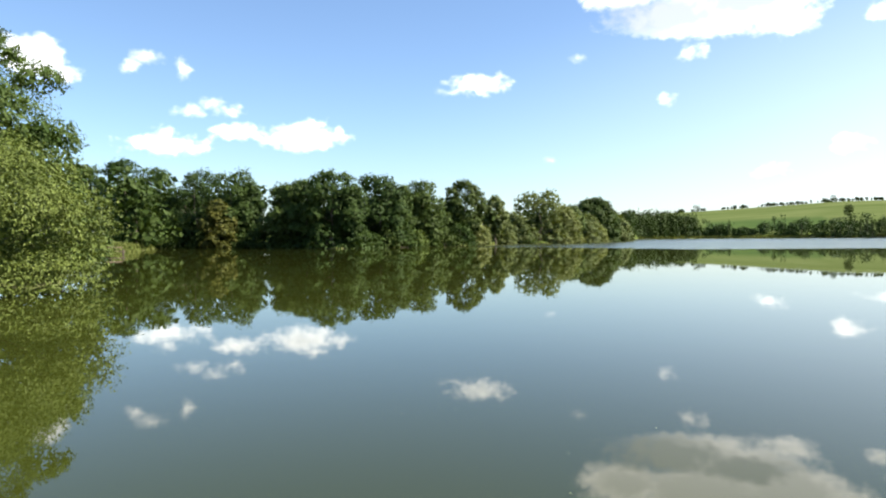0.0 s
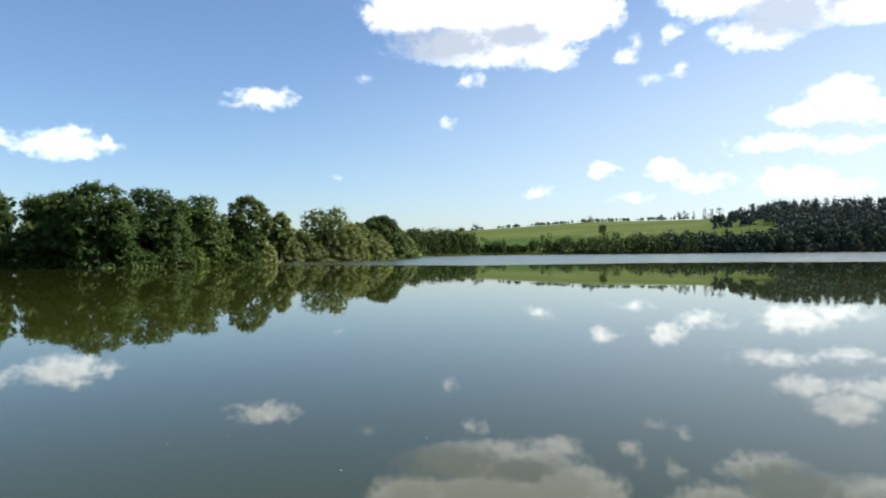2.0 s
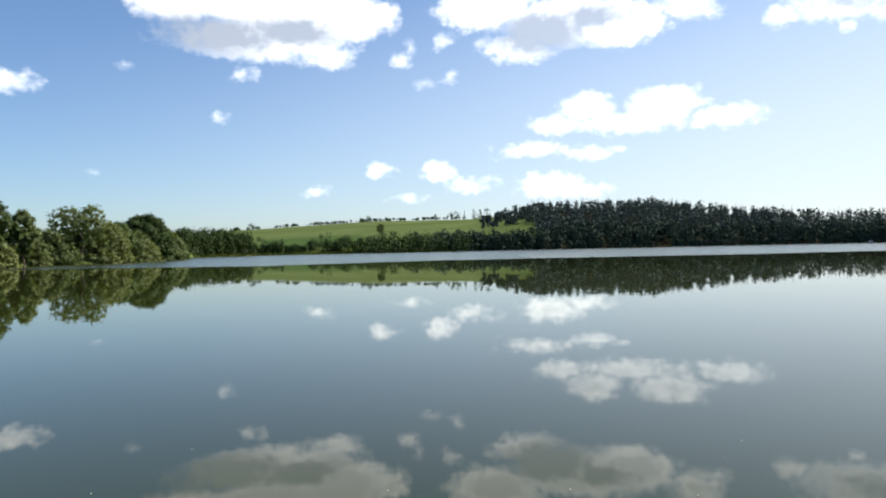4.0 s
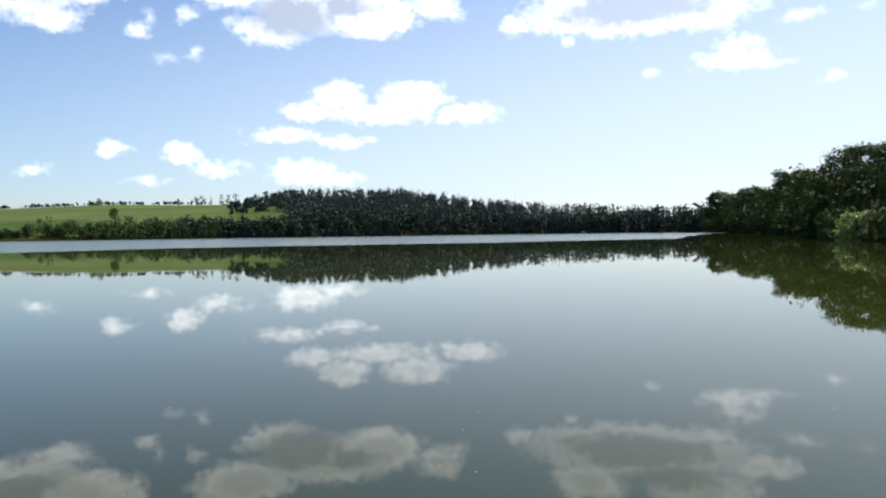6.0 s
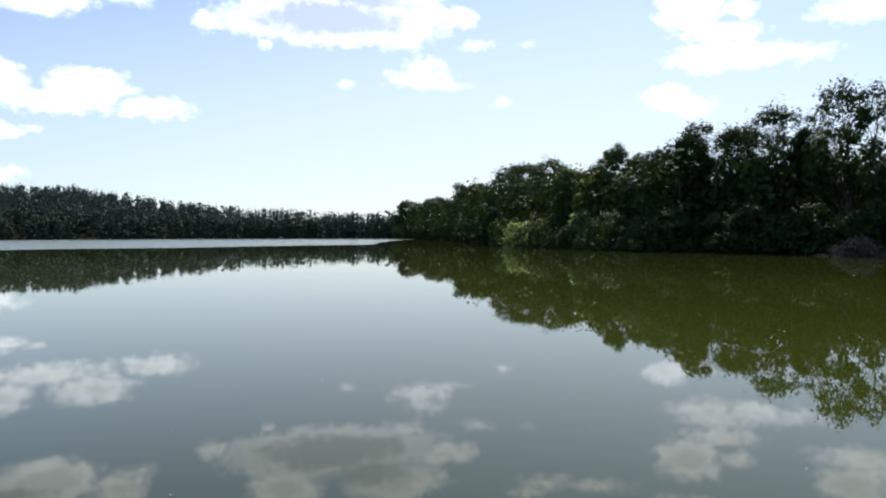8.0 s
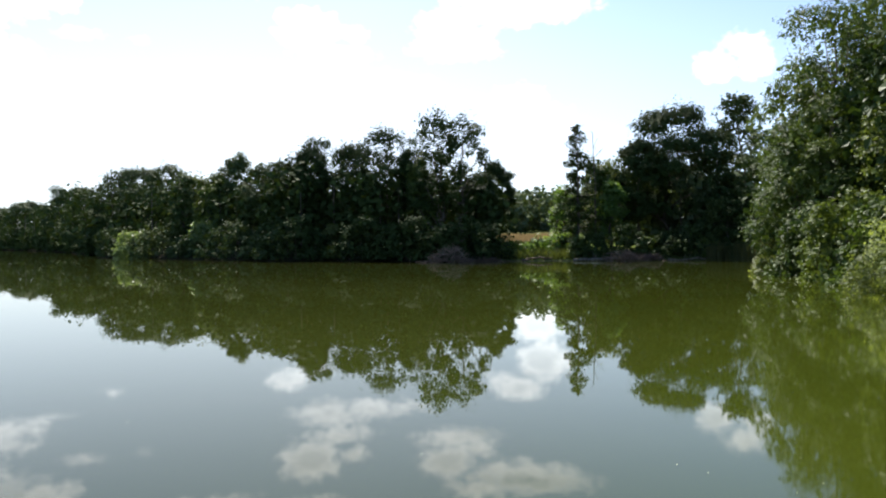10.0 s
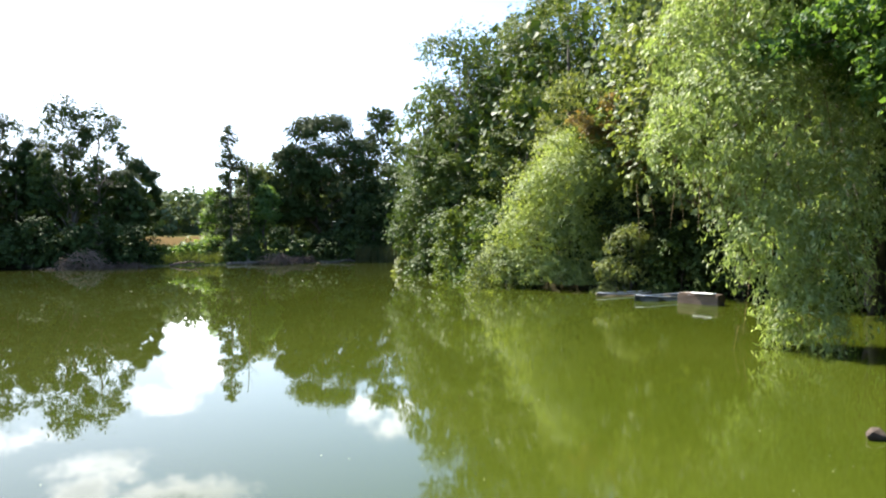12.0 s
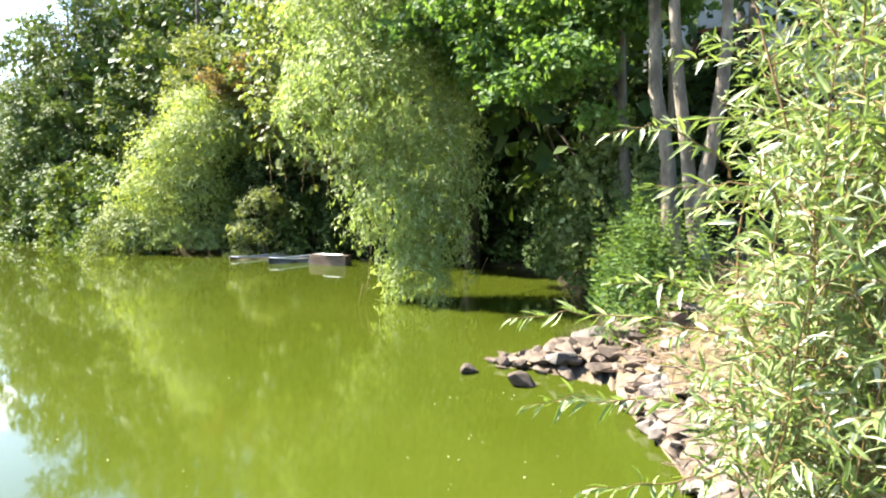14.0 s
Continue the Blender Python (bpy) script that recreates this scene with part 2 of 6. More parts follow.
def leaf_material(name, dark, light, translucent=0.35, rough=0.5, odd=None, odd_share=0.0, spec=0.35, glow=(1.5, 1.5, 0.6)):
    """Foliage: each leaf its own shade, each plant its own tint, some light let through."""
    m, nt, p = base_material(name)
    geo, info = nt.nodes.new("ShaderNodeNewGeometry"), nt.nodes.new("ShaderNodeObjectInfo")
    col = mixed(nt, geo.outputs["Random Per Island"], dark, light)
    patch = ramped(nt, noisy(nt, 0.45, 2), 0.35, 0.68)
    col = mixed(nt, patch, col, mixed(nt, 0.5, col, light))
    if odd:
        w = nt.nodes.new("ShaderNodeMath")
        w.operation = "LESS_THAN"
        nt.links.new(geo.outputs["Random Per Island"], w.inputs[0])
        w.inputs[1].default_value = odd_share
        col = mixed(nt, w.outputs[0], col, odd)
    hsv = nt.nodes.new("ShaderNodeHueSaturation")
    v = nt.nodes.new("ShaderNodeMapRange")
    nt.links.new(info.outputs["Random"], v.inputs[0])
    v.inputs[3].default_value, v.inputs[4].default_value = 0.75, 1.22
    nt.links.new(v.outputs[0], hsv.inputs["Value"])
    h = nt.nodes.new("ShaderNodeMapRange")
    nt.links.new(info.outputs["Random"], h.inputs[0])
    h.inputs[3].default_value, h.inputs[4].default_value = 0.515, 0.485
    nt.links.new(h.outputs[0], hsv.inputs["Hue"])
    nt.links.new(col, hsv.inputs["Color"])
    col = hsv.outputs[0]
    nt.links.new(col, p.inputs["Base Color"])
    p.inputs["Roughness"].default_value, p.inputs["Specular IOR Level"].default_value = rough, spec
    t, s = nt.nodes.new("ShaderNodeBsdfTranslucent"), nt.nodes.new("ShaderNodeMixShader")
    warm = nt.nodes.new("ShaderNodeMix")
    warm.data_type, warm.blend_type = "RGBA", "MULTIPLY"
    warm.inputs["Factor"].default_value = 1.0
    nt.links.new(col, warm.inputs["A"])
    warm.inputs["B"].default_value = (*glow, 1)
    nt.links.new(warm.outputs["Result"], t.inputs[0])
    s.inputs[0].default_value = translucent
    nt.links.new(p.outputs[0], s.inputs[1])
    nt.links.new(t.outputs[0], s.inputs[2])
    nt.links.new(s.outputs[0], nt.nodes["Material Output"].inputs[0])
    return m


def plain_material(name, a, b, scale, rough=0.85, bump=0.5, dist=0.02, stretch=(1, 1, 1), spec=0.3):
    """Two tones in large stains and fine grain, with relief."""
    m, nt, p = base_material(name)
    info = nt.nodes.new("ShaderNodeObjectInfo")
    col = mixed(nt, ramped(nt, noisy(nt, scale, 5, 0.6, stretch), 0.3, 0.7), a, b)
    hsv = nt.nodes.new("ShaderNodeHueSaturation")
    v = nt.nodes.new("ShaderNodeMapRange")
    nt.links.new(info.outputs["Random"], v.inputs[0])
    v.inputs[3].default_value, v.inputs[4].default_value = 0.75, 1.2
    nt.links.new(v.outputs[0], hsv.inputs["Value"])
    nt.links.new(col, hsv.inputs["Color"])
    grain = noisy(nt, scale * 7, 3, 0.6, stretch)
    col = mixed(nt, ramped(nt, grain, 0.45, 0.75), hsv.outputs[0], mixed(nt, 0.5, hsv.outputs[0], a))
    nt.links.new(col, p.inputs["Base Color"])
    p.inputs["Roughness"].default_value, p.inputs["Specular IOR Level"].default_value = rough, spec
    bumped(nt, p, grain, bump, dist)
    return m


ALDER = leaf_material("alder_leaves", (0.022, 0.041, 0.009), (0.054, 0.088, 0.020), 0.14, 0.6, None, 0, 0.12)
ASH = leaf_material("ash_leaves", (0.044, 0.066, 0.018), (0.150, 0.188, 0.068), 0.34, 0.5, None, 0, 0.12)
OAK = leaf_material("oak_leaves", (0.022, 0.040, 0.008), (0.040, 0.064, 0.014), 0.12, 0.6, None, 0, 0.10)
MAPLE = leaf_material("maple_leaves", (0.056, 0.114, 0.028), (0.150, 0.232, 0.066), 0.44, 0.55, None, 0, 0.2)
WILLOW = leaf_material("willow_leaves", (0.105, 0.146, 0.044), (0.275, 0.322, 0.122), 0.42, 0.5, (0.42, 0.45, 0.27), 0.06, 0.25, (1.3, 1.45, 0.75))
SALLOW = leaf_material("sallow_leaves", (0.066, 0.092, 0.026), (0.155, 0.188, 0.070), 0.36, 0.55, (0.24, 0.28, 0.13), 0.06, 0.18)
SILVER = leaf_material("silver_willow_leaves", (0.082, 0.124, 0.028), (0.215, 0.266, 0.094), 0.36, 0.45, (0.50, 0.54, 0.44), 0.18, 0.4, (1.4, 1.5, 0.7))
BUSH = leaf_material("bush_leaves", (0.030, 0.054, 0.009), (0.098, 0.138, 0.029), 0.12, 0.55, None, 0, 0.2)
LINDEN = leaf_material("linden_leaves", (0.036, 0.064, 0.014), (0.095, 0.138, 0.036), 0.24, 0.6, None, 0, 0.15)
# Leaf colour darkened to paint in the shade of backlit and covered crowns.
SHADE_LEAF = leaf_material("shade_dark_leaves", (0.027, 0.044, 0.013), (0.042, 0.065, 0.019), 0.07, 0.75, None, 0, 0.05)
# Lighter copy of the darkened leaves, painting in the row's weaker shade.
HALF_SHADE_LEAF = leaf_material("half_shade_leaves", (0.038, 0.058, 0.021), (0.074, 0.104, 0.036), 0.12, 0.7, None, 0, 0.08)
ELM = leaf_material("elm_leaves", (0.042, 0.068, 0.018), (0.132, 0.176, 0.052), 0.30, 0.5, None, 0, 0.12)
OSIER = leaf_material("osier_leaves", (0.056, 0.078, 0.022), (0.135, 0.160, 0.056), 0.24, 0.6, None, 0, 0.12)
YELLOWING = leaf_material("yellowing_leaves", (0.040, 0.054, 0.011), (0.125, 0.120, 0.026), 0.2, 0.6, None, 0, 0.12)
WITHERED = leaf_material("withered_leaves", (0.095, 0.094, 0.034), (0.188, 0.132, 0.054), 0.36, 0.6, None, 0, 0.1)
# Distance haze is painted in by paler, greyer leaf colours.
HAZE_PALED = leaf_material("haze_paled_leaves", (0.062, 0.086, 0.044), (0.108, 0.142, 0.070), 0.16, 0.7, None, 0, 0.06)
# Haze over the far shore is put into this lightened leaf colour.
HAZED_WOOD = leaf_material("hazed_wood_leaves", (0.042, 0.060, 0.040), (0.064, 0.088, 0.056), 0.0, 0.8, None, 0, 0.05)
GOLD = leaf_material("golden_willow_leaves", (0.128, 0.176, 0.052), (0.280, 0.335, 0.122), 0.42, 0.5, None, 0, 0.2)
DRY = leaf_material("dry_grass", (0.12, 0.100, 0.050), (0.24, 0.205, 0.110), 0.2, 0.7, None, 0, 0.1)
# Bluish and lightened: the hill's haze is part of the colour.
HAZED_NEEDLES = leaf_material("hazed_needles", (0.052, 0.072, 0.064), (0.070, 0.095, 0.084), 0.05, 0.65, None, 0, 0.08)
HERB = leaf_material("herb_leaves", (0.038, 0.078, 0.018), (0.100, 0.158, 0.040), 0.34, 0.55, None, 0, 0.2)
GRASS = leaf_material("grass_blades", (0.062, 0.092, 0.018), (0.135, 0.152, 0.042), 0.18, 0.6, None, 0, 0.12)
REED = leaf_material("reed_blades", (0.060, 0.076, 0.024), (0.136, 0.128, 0.052), 0.2, 0.6, None, 0, 0.12)
BARK = plain_material("bark", (0.060, 0.048, 0.036), (0.150, 0.125, 0.095), 3.0, 0.9, 0.8, 0.03, (1, 1, 0.25))
PALE_BARK = plain_material("pale_bark", (0.100, 0.080, 0.058), (0.255, 0.212, 0.158), 6.0, 0.9, 1.0, 0.05, (1, 1, 0.3))
TWIG = plain_material("dry_twigs", (0.125, 0.078, 0.056), (0.27, 0.19, 0.14), 4.0, 0.9, 0.4, 0.01)
YOUNG_TWIG = plain_material("young_twigs", (0.10, 0.062, 0.024), (0.19, 0.125, 0.050), 20.0, 0.6, 0.2, 0.002)
BOX_WOOD = plain_material("weathered_box_wood", (0.075, 0.050, 0.033), (0.150, 0.108, 0.076), 5.0, 0.85, 0.5, 0.005, (0.2, 1, 1))
BOULDER = plain_material("dark_boulder", (0.045, 0.040, 0.034), (0.150, 0.134, 0.112), 5.0, 0.85, 0.8, 0.03)
STONE = plain_material("shore_stone", (0.054, 0.039, 0.028), (0.176, 0.132, 0.094), 4.0, 0.85, 0.7, 0.02)
PALE_STONE = plain_material("pale_shore_stone", (0.105, 0.086, 0.070), (0.255, 0.220, 0.182), 4.0, 0.85, 0.7, 0.02)
DRIFTWOOD = plain_material("driftwood", (0.20, 0.175, 0.15), (0.38, 0.345, 0.30), 3.0, 0.85, 0.5, 0.01, (0.3, 1, 1))
PLANK = plain_material("weathered_planks", (0.136, 0.100, 0.068), (0.248, 0.196, 0.140), 4.0, 0.8, 0.5, 0.008, (0.25, 1, 1))
WHITE_PAINT = plain_material("white_paint", (0.62, 0.62, 0.60), (0.80, 0.80, 0.78), 3.0, 0.5, 0.15, 0.003)
BLUE_HULL = plain_material("pale_blue_hull", (0.075, 0.095, 0.115), (0.145, 0.175, 0.200), 3.0, 0.45, 0.15, 0.003)
PLASTER = plain_material("white_plaster", (0.66, 0.64, 0.60), (0.80, 0.78, 0.74), 1.5, 0.9, 0.3, 0.01)
RED_BOARD = plain_material("red_brown_boards", (0.17, 0.055, 0.035), (0.28, 0.10, 0.065), 2.0, 0.8, 0.4, 0.01, (1, 1, 0.2))
ROOF_TILE = plain_material("roof_tiles", (0.20, 0.075, 0.045), (0.32, 0.13, 0.08), 2.0, 0.85, 0.4, 0.01)
FLECK = plain_material("pale_flecks", (0.26, 0.28, 0.14), (0.50, 0.50, 0.36), 8.0, 0.7, 0.1, 0.002)
GLASS_DARK, _nt, _p = base_material("window_glass")
_p.inputs["Base Color"].default_value, _p.inputs["Roughness"].default_value = (0.02, 0.025, 0.03, 1), 0.05


def water_material():
    """Murky green pond: a body colour under a smooth surface; beyond the lee of the banks a breeze ruffles it."""
    m, nt, p = base_material("pond_water")
    cove = nt.nodes.new("ShaderNodeAttribute")
    cove.attribute_name = "algae"
    col = mixed(nt, ramped(nt, noisy(nt, 0.05, 3), 0.35, 0.65), WATER_A, WATER_B)
    bloom = mixed(nt, ramped(nt, noisy(nt, 0.25, 5, 0.6), 0.3, 0.7), ALGAE_A, ALGAE_B)
    col = mixed(nt, cove.outputs["Fac"], col, bloom)
    nt.links.new(col, p.inputs["Base Color"])
    p.inputs["IOR"].default_value = 1.333
    zone = nt.nodes.new("ShaderNodeAttribute")
    zone.attribute_name = "breeze"
    edge = nt.nodes.new("ShaderNodeMath")
    edge.operation = "MULTIPLY_ADD"
    nt.links.new(noisy(nt, 0.02, 4, 0.6, (1, 1, 1)), edge.inputs[0])
    edge.inputs[1].default_value = 0.5
    nt.links.new(zone.outputs["Fac"], edge.inputs[2])
    breeze = ramped(nt, edge.outputs[0], 0.62, 0.86)
    r = nt.nodes.new("ShaderNodeMapRange")
    nt.links.new(breeze, r.inputs[0])
    r.inputs[3].default_value, r.inputs[4].default_value = 0.014, 0.22
    scum = nt.nodes.new("ShaderNodeMath")
    scum.operation = "MULTIPLY_ADD"
    thick = nt.nodes.new("ShaderNodeMath")
    thick.operation = "POWER"
    nt.links.new(cove.outputs["Fac"], thick.inputs[0])
    thick.inputs[1].default_value = 3.0
    nt.links.new(thick.outputs[0], scum.inputs[0])
    scum.inputs[1].default_value = 0.045
    nt.links.new(r.outputs[0], scum.inputs[2])
    nt.links.new(scum.outputs[0], p.inputs["Roughness"])
    bumped(nt, p, noisy(nt, 0.9, 3, 0.5), 0.05, 0.02)
    return m


WATER_A, WATER_B = (0.024, 0.030, 0.0060), (0.029, 0.035, 0.0075)
ALGAE_A, ALGAE_B = (0.032, 0.044, 0.0036), (0.039, 0.051, 0.0052)
WATER = water_material()


def ground_material():
    m, nt, p = base_material("ground")

    def zone(name):
        a = nt.nodes.new("ShaderNodeAttribute")
        a.attribute_name = name
        return a.outputs["Fac"]

    soil = mixed(nt, ramped(nt, noisy(nt, 1.7, 5), 0.35, 0.65), (0.075, 0.060, 0.042), (0.16, 0.13, 0.09))
    grass = mixed(nt, ramped(nt, noisy(nt, 0.35, 5), 0.3, 0.7), (0.055, 0.085, 0.022), (0.11, 0.135, 0.040))
    field = mixed(nt, ramped(nt, noisy(nt, 0.02, 4, 0.6, (0.4, 1.5, 1)), 0.3, 0.7), (0.068, 0.094, 0.030), (0.104, 0.128, 0.050))
    crop = mixed(nt, ramped(nt, noisy(nt, 0.03, 4), 0.3, 0.7), (0.040, 0.072, 0.024), (0.060, 0.092, 0.030))
    straw = mixed(nt, ramped(nt, noisy(nt, 2.0, 5), 0.3, 0.7), (0.066, 0.046, 0.020), (0.108, 0.078, 0.036))
    sand = mixed(nt, ramped(nt, noisy(nt, 2.6, 5), 0.3, 0.7), (0.058, 0.044, 0.027), (0.128, 0.100, 0.060))
    # Woodland floor: humus tone, darkened further to paint in the trees' shade.
    shaded_mould = mixed(nt, ramped(nt, noisy(nt, 2.0, 5), 0.3, 0.7), (0.018, 0.017, 0.010), (0.036, 0.033, 0.019))
    col = mixed(nt, zone("grassy"), soil, grass)
    col = mixed(nt, zone("field"), col, field)
    col = mixed(nt, zone("crop"), col, crop)
    col = mixed(nt, zone("straw"), col, straw)
    col = mixed(nt, zone("shaded_mould"), col, shaded_mould)
    col = mixed(nt, zone("sand"), col, sand)
    nt.links.new(col, p.inputs["Base Color"])
    p.inputs["Roughness"].default_value, p.inputs["Specular IOR Level"].default_value = 1.0, 0.0
    bumped(nt, p, noisy(nt, 9.0, 4), 0.6, 0.04)
    return m


GROUND = ground_material()


# building helpers --------------------------------------------------------
def polar(az, d, z=0.0):
    """A place from the azimuth in degrees (left of +y) and the distance from the viewer's stand."""
    return Vector((-math.sin(radians(az)) * d, math.cos(radians(az)) * d, z))


def raw_mesh(name, verts, faces, material, size=4, smooth=False):
    """A mesh from arrays: verts (n, 3), faces (m, size)."""
    verts, faces = np.asarray(verts, np.float32), np.asarray(faces, np.int32)
    me = bpy.data.meshes.new(name)
    me.vertices.add(len(verts))
    me.vertices.foreach_set("co", verts.ravel())
    me.loops.add(faces.size)
    me.loops.foreach_set("vertex_index", faces.ravel())
    me.polygons.add(len(faces))
    me.polygons.foreach_set("loop_start", np.arange(0, faces.size, size, dtype=np.int32))
    me.polygons.foreach_set("loop_total", np.full(len(faces), size, np.int32))
    me.polygons.foreach_set("use_smooth", np.full(len(faces), smooth))
    me.materials.append(material)
    me.update(calc_edges=True)
    return me


def part(name, me, parent, label="", place=None):
    """One mesh object under a thing or a part; me is a mesh or a bmesh with its material given apart."""
    ob = new(name, me)
    ob.parent = parent
    if place is not None:
        ob.matrix_basis = place
    return tagged(ob, label)


def bm_part(name, bm, material, parent, label="", place=None, smooth=False):
    me = bpy.data.meshes.new(name)
    bmesh.ops.recalc_face_normals(bm, faces=bm.faces)
    if smooth:
        for f in bm.faces:
            f.smooth = True
    bm.to_mesh(me)
    bm.free()
    me.materials.append(material)
    return part(name, me, parent, label, place)


def thing(name, place, label, category, group="", kind=""):
    ob = new(name)
    ob.empty_display_size = 0.3
    ob.matrix_basis = place
    return tagged(ob, label, category, group, kind)


def box(bm, sx, sy, sz, m=Matrix.Identity(4), bevel=0.0):
    made = bmesh.ops.create_cube(bm, size=1, matrix=m @ Matrix.Diagonal((sx, sy, sz, 1)))
    if bevel:
        edges = list({e for v in made["verts"] for e in v.link_edges})
        bmesh.ops.bevel(bm, geom=edges, offset=bevel, segments=1, affect="EDGES")


def tube_arrays(points, radii, sides=6):
    """A tapered tube along a line of points."""
    points = np.asarray(points, float)
    n = len(points)
    ahead = np.gradient(points, axis=0)
    ahead /= np.linalg.norm(ahead, axis=1, keepdims=True) + 1e-9
    ref = np.where(np.abs(ahead[:, 2:3]) > 0.9, [[1.0, 0, 0]], [[0, 0, 1.0]])
    side = np.cross(ahead, ref)
    side /= np.linalg.norm(side, axis=1, keepdims=True) + 1e-9
    up = np.cross(side, ahead)
    ang = np.linspace(0, 2 * math.pi, sides, endpoint=False)
    ring = side[:, None] * np.cos(ang)[None, :, None] + up[:, None] * np.sin(ang)[None, :, None]
    verts = (points[:, None] + ring * np.asarray(radii)[:, None, None]).reshape(-1, 3)
    i, j = np.meshgrid(np.arange(n - 1), np.arange(sides), indexing="ij")
    k = (j + 1) % sides
    faces = np.stack([i * sides + j, i * sides + k, (i + 1) * sides + k, (i + 1) * sides + j], -1).reshape(-1, 4)
    return verts, faces


def joined(pieces):
    verts, faces, n = [], [], 0
    for v, f in pieces:
        verts.append(v)
        faces.append(f + n)
        n += len(v)
    return np.concatenate(verts), np.concatenate(faces)


def unit(v):
    return v / (np.linalg.norm(v, axis=-1, keepdims=True) + 1e-9)


def leaf_quads(centre, normal, axis, length, width):
    """Diamond leaves, a little folded: centre, normal and long axis for each."""
    axis = unit(axis - normal * (axis * normal).sum(-1, keepdims=True))
    side = np.cross(normal, axis)
    l, w = np.asarray(length)[:, None], np.asarray(width)[:, None]
    verts = np.stack([centre - axis * l * 0.5, centre + side * w * 0.5 - axis * l * 0.05 + normal * w * 0.12, centre + axis * l * 0.5, centre - side * w * 0.5 - axis * l * 0.05 + normal * w * 0.12], 1).reshape(-1, 3)
    return verts, np.arange(len(verts)).reshape(-1, 4)


def leaf_tris(centre, normal, axis, length, width):
    """Three-cornered leaves for trees that stay far off."""
    axis = unit(axis - normal * (axis * normal).sum(-1, keepdims=True))
    side = np.cross(normal, axis)
    l, w = np.asarray(length)[:, None], np.asarray(width)[:, None]
    verts = np.stack([centre + axis * l * 0.6, centre - axis * l * 0.4 + side * w * 0.62, centre - axis * l * 0.35 - side * w * 0.62], 1).reshape(-1, 3)
    return verts, np.arange(len(verts)).reshape(-1, 3)


def lobe_leaves(rng, lobes, count, length, width, droop=0.0, jitter=0.5, fill=0.25, ragged=0.12, tuft=5, under=-0.5, leaves=leaf_quads):
    """Leaves in tufts over the skins of overlapping lobes (x, y, z, rx, ry, rz), some within; few hang below a lobe."""
    lobes = np.asarray(lobes, float)
    area = lobes[:, 3] * lobes[:, 5]
    area = np.where(area > 3.5 * np.median(area), area * .45, area)
    m = max(8, count // tuft)
    pick = rng.choice(len(lobes), m, p=area / area.sum())
    d = unit(rng.normal(size=(m, 3)))
    d[:, 2] = np.where(d[:, 2] < under, -d[:, 2] * 0.6, d[:, 2])
    d = unit(d)
    rad = np.where(rng.random(m) < fill, rng.uniform(0.35, 0.85, m), 0.95 + np.clip(rng.normal(0, ragged * 1.3, m), -2.5 * ragged, 2.6 * ragged))
    c = lobes[pick, :3] + d * lobes[pick, 3:] * rad[:, None]
    # leave out what lies deep inside another lobe
    keep = c[:, 2] > 0.02
    for k in range(0, m, 2000):
        q = np.linalg.norm((c[k:k + 2000, None] - lobes[None, :, :3]) / lobes[None, :, 3:], axis=-1)
        keep[k:k + 2000] &= q.min(1) > 0.5
    c, d, r = c[keep], d[keep], lobes[pick][keep, 3]
    c, d, r = np.repeat(c, tuft, 0), np.repeat(d, tuft, 0), np.repeat(r, tuft)
    n = len(c)
    out = unit(d * 0.8 + rng.normal(size=(len(c) // tuft, 3)).repeat(tuft, 0) * 0.45 + np.array([0, 0, -1.0]) * droop * 0.8)
    reach = np.maximum(length * 1.2, r * (0.16 + 0.3 * droop))
    along = rng.uniform(-0.5, 0.7, n)
    c = c + out * (reach * along)[:, None] + rng.normal(size=(n, 3)) * np.maximum(length * 0.38, r * 0.055)[:, None]
    c[:, 2] = np.maximum(c[:, 2], 0.03)
    nrm = unit(d + [0, 0, 0.35] + rng.normal(size=(n, 3)) * jitter)
    axis = rng.normal(size=(n, 3)) * 0.8 + out * 0.9 + np.array([0, 0, -1.0]) * droop * 1.5
    size = rng.uniform(0.65, 1.3, n) * (1.05 - 0.25 * along)
    return leaves(c, nrm, axis, length * size, width * size * rng.uniform(0.8, 1.2, n))


def limb_line(rng, a, b, bend, n=6, rough=.015):
    a, b = np.asarray(a, float), np.asarray(b, float)
    t = np.linspace(0, 1, n)[:, None]
    wob = rng.normal(size=3) * bend * np.linalg.norm(b - a)
    return a + (b - a) * t + wob * np.sin(t * math.pi) + rng.normal(size=(n, 3)) * rough * np.linalg.norm(b - a) * (t > 0)


def wooden(rng, height, trunk_r, lobes, lean=(0, 0), limbs=10, top=0.8):
    """Trunk and limbs of a tree, as one tapered skin."""
    line = limb_line(rng, (0, 0, -0.4), (lean[0], lean[1], height * top), 0.03, 9)
    t = np.linspace(0, 1, 9)
    pieces = [tube_arrays(line, trunk_r * (1 - 0.85 * t) * (1 + 0.5 * np.exp(-t * 14)), 8)]
    order = rng.permutation(len(lobes))[:limbs]
    for k in order:
        c = np.asarray(lobes[k][:3])
        f = np.clip(c[2] / (height * top) - rng.uniform(0.12, 0.3), 0.12, 0.9)
        start = np.array([np.interp(f, t, line[:, i]) for i in range(3)])
        r = trunk_r * (1 - 0.85 * f) * 0.55
        pieces.append(tube_arrays(limb_line(rng, start, c, 0.08, 6), r * (1 - 0.8 * np.linspace(0, 1, 6)), 5))
    return joined(pieces)


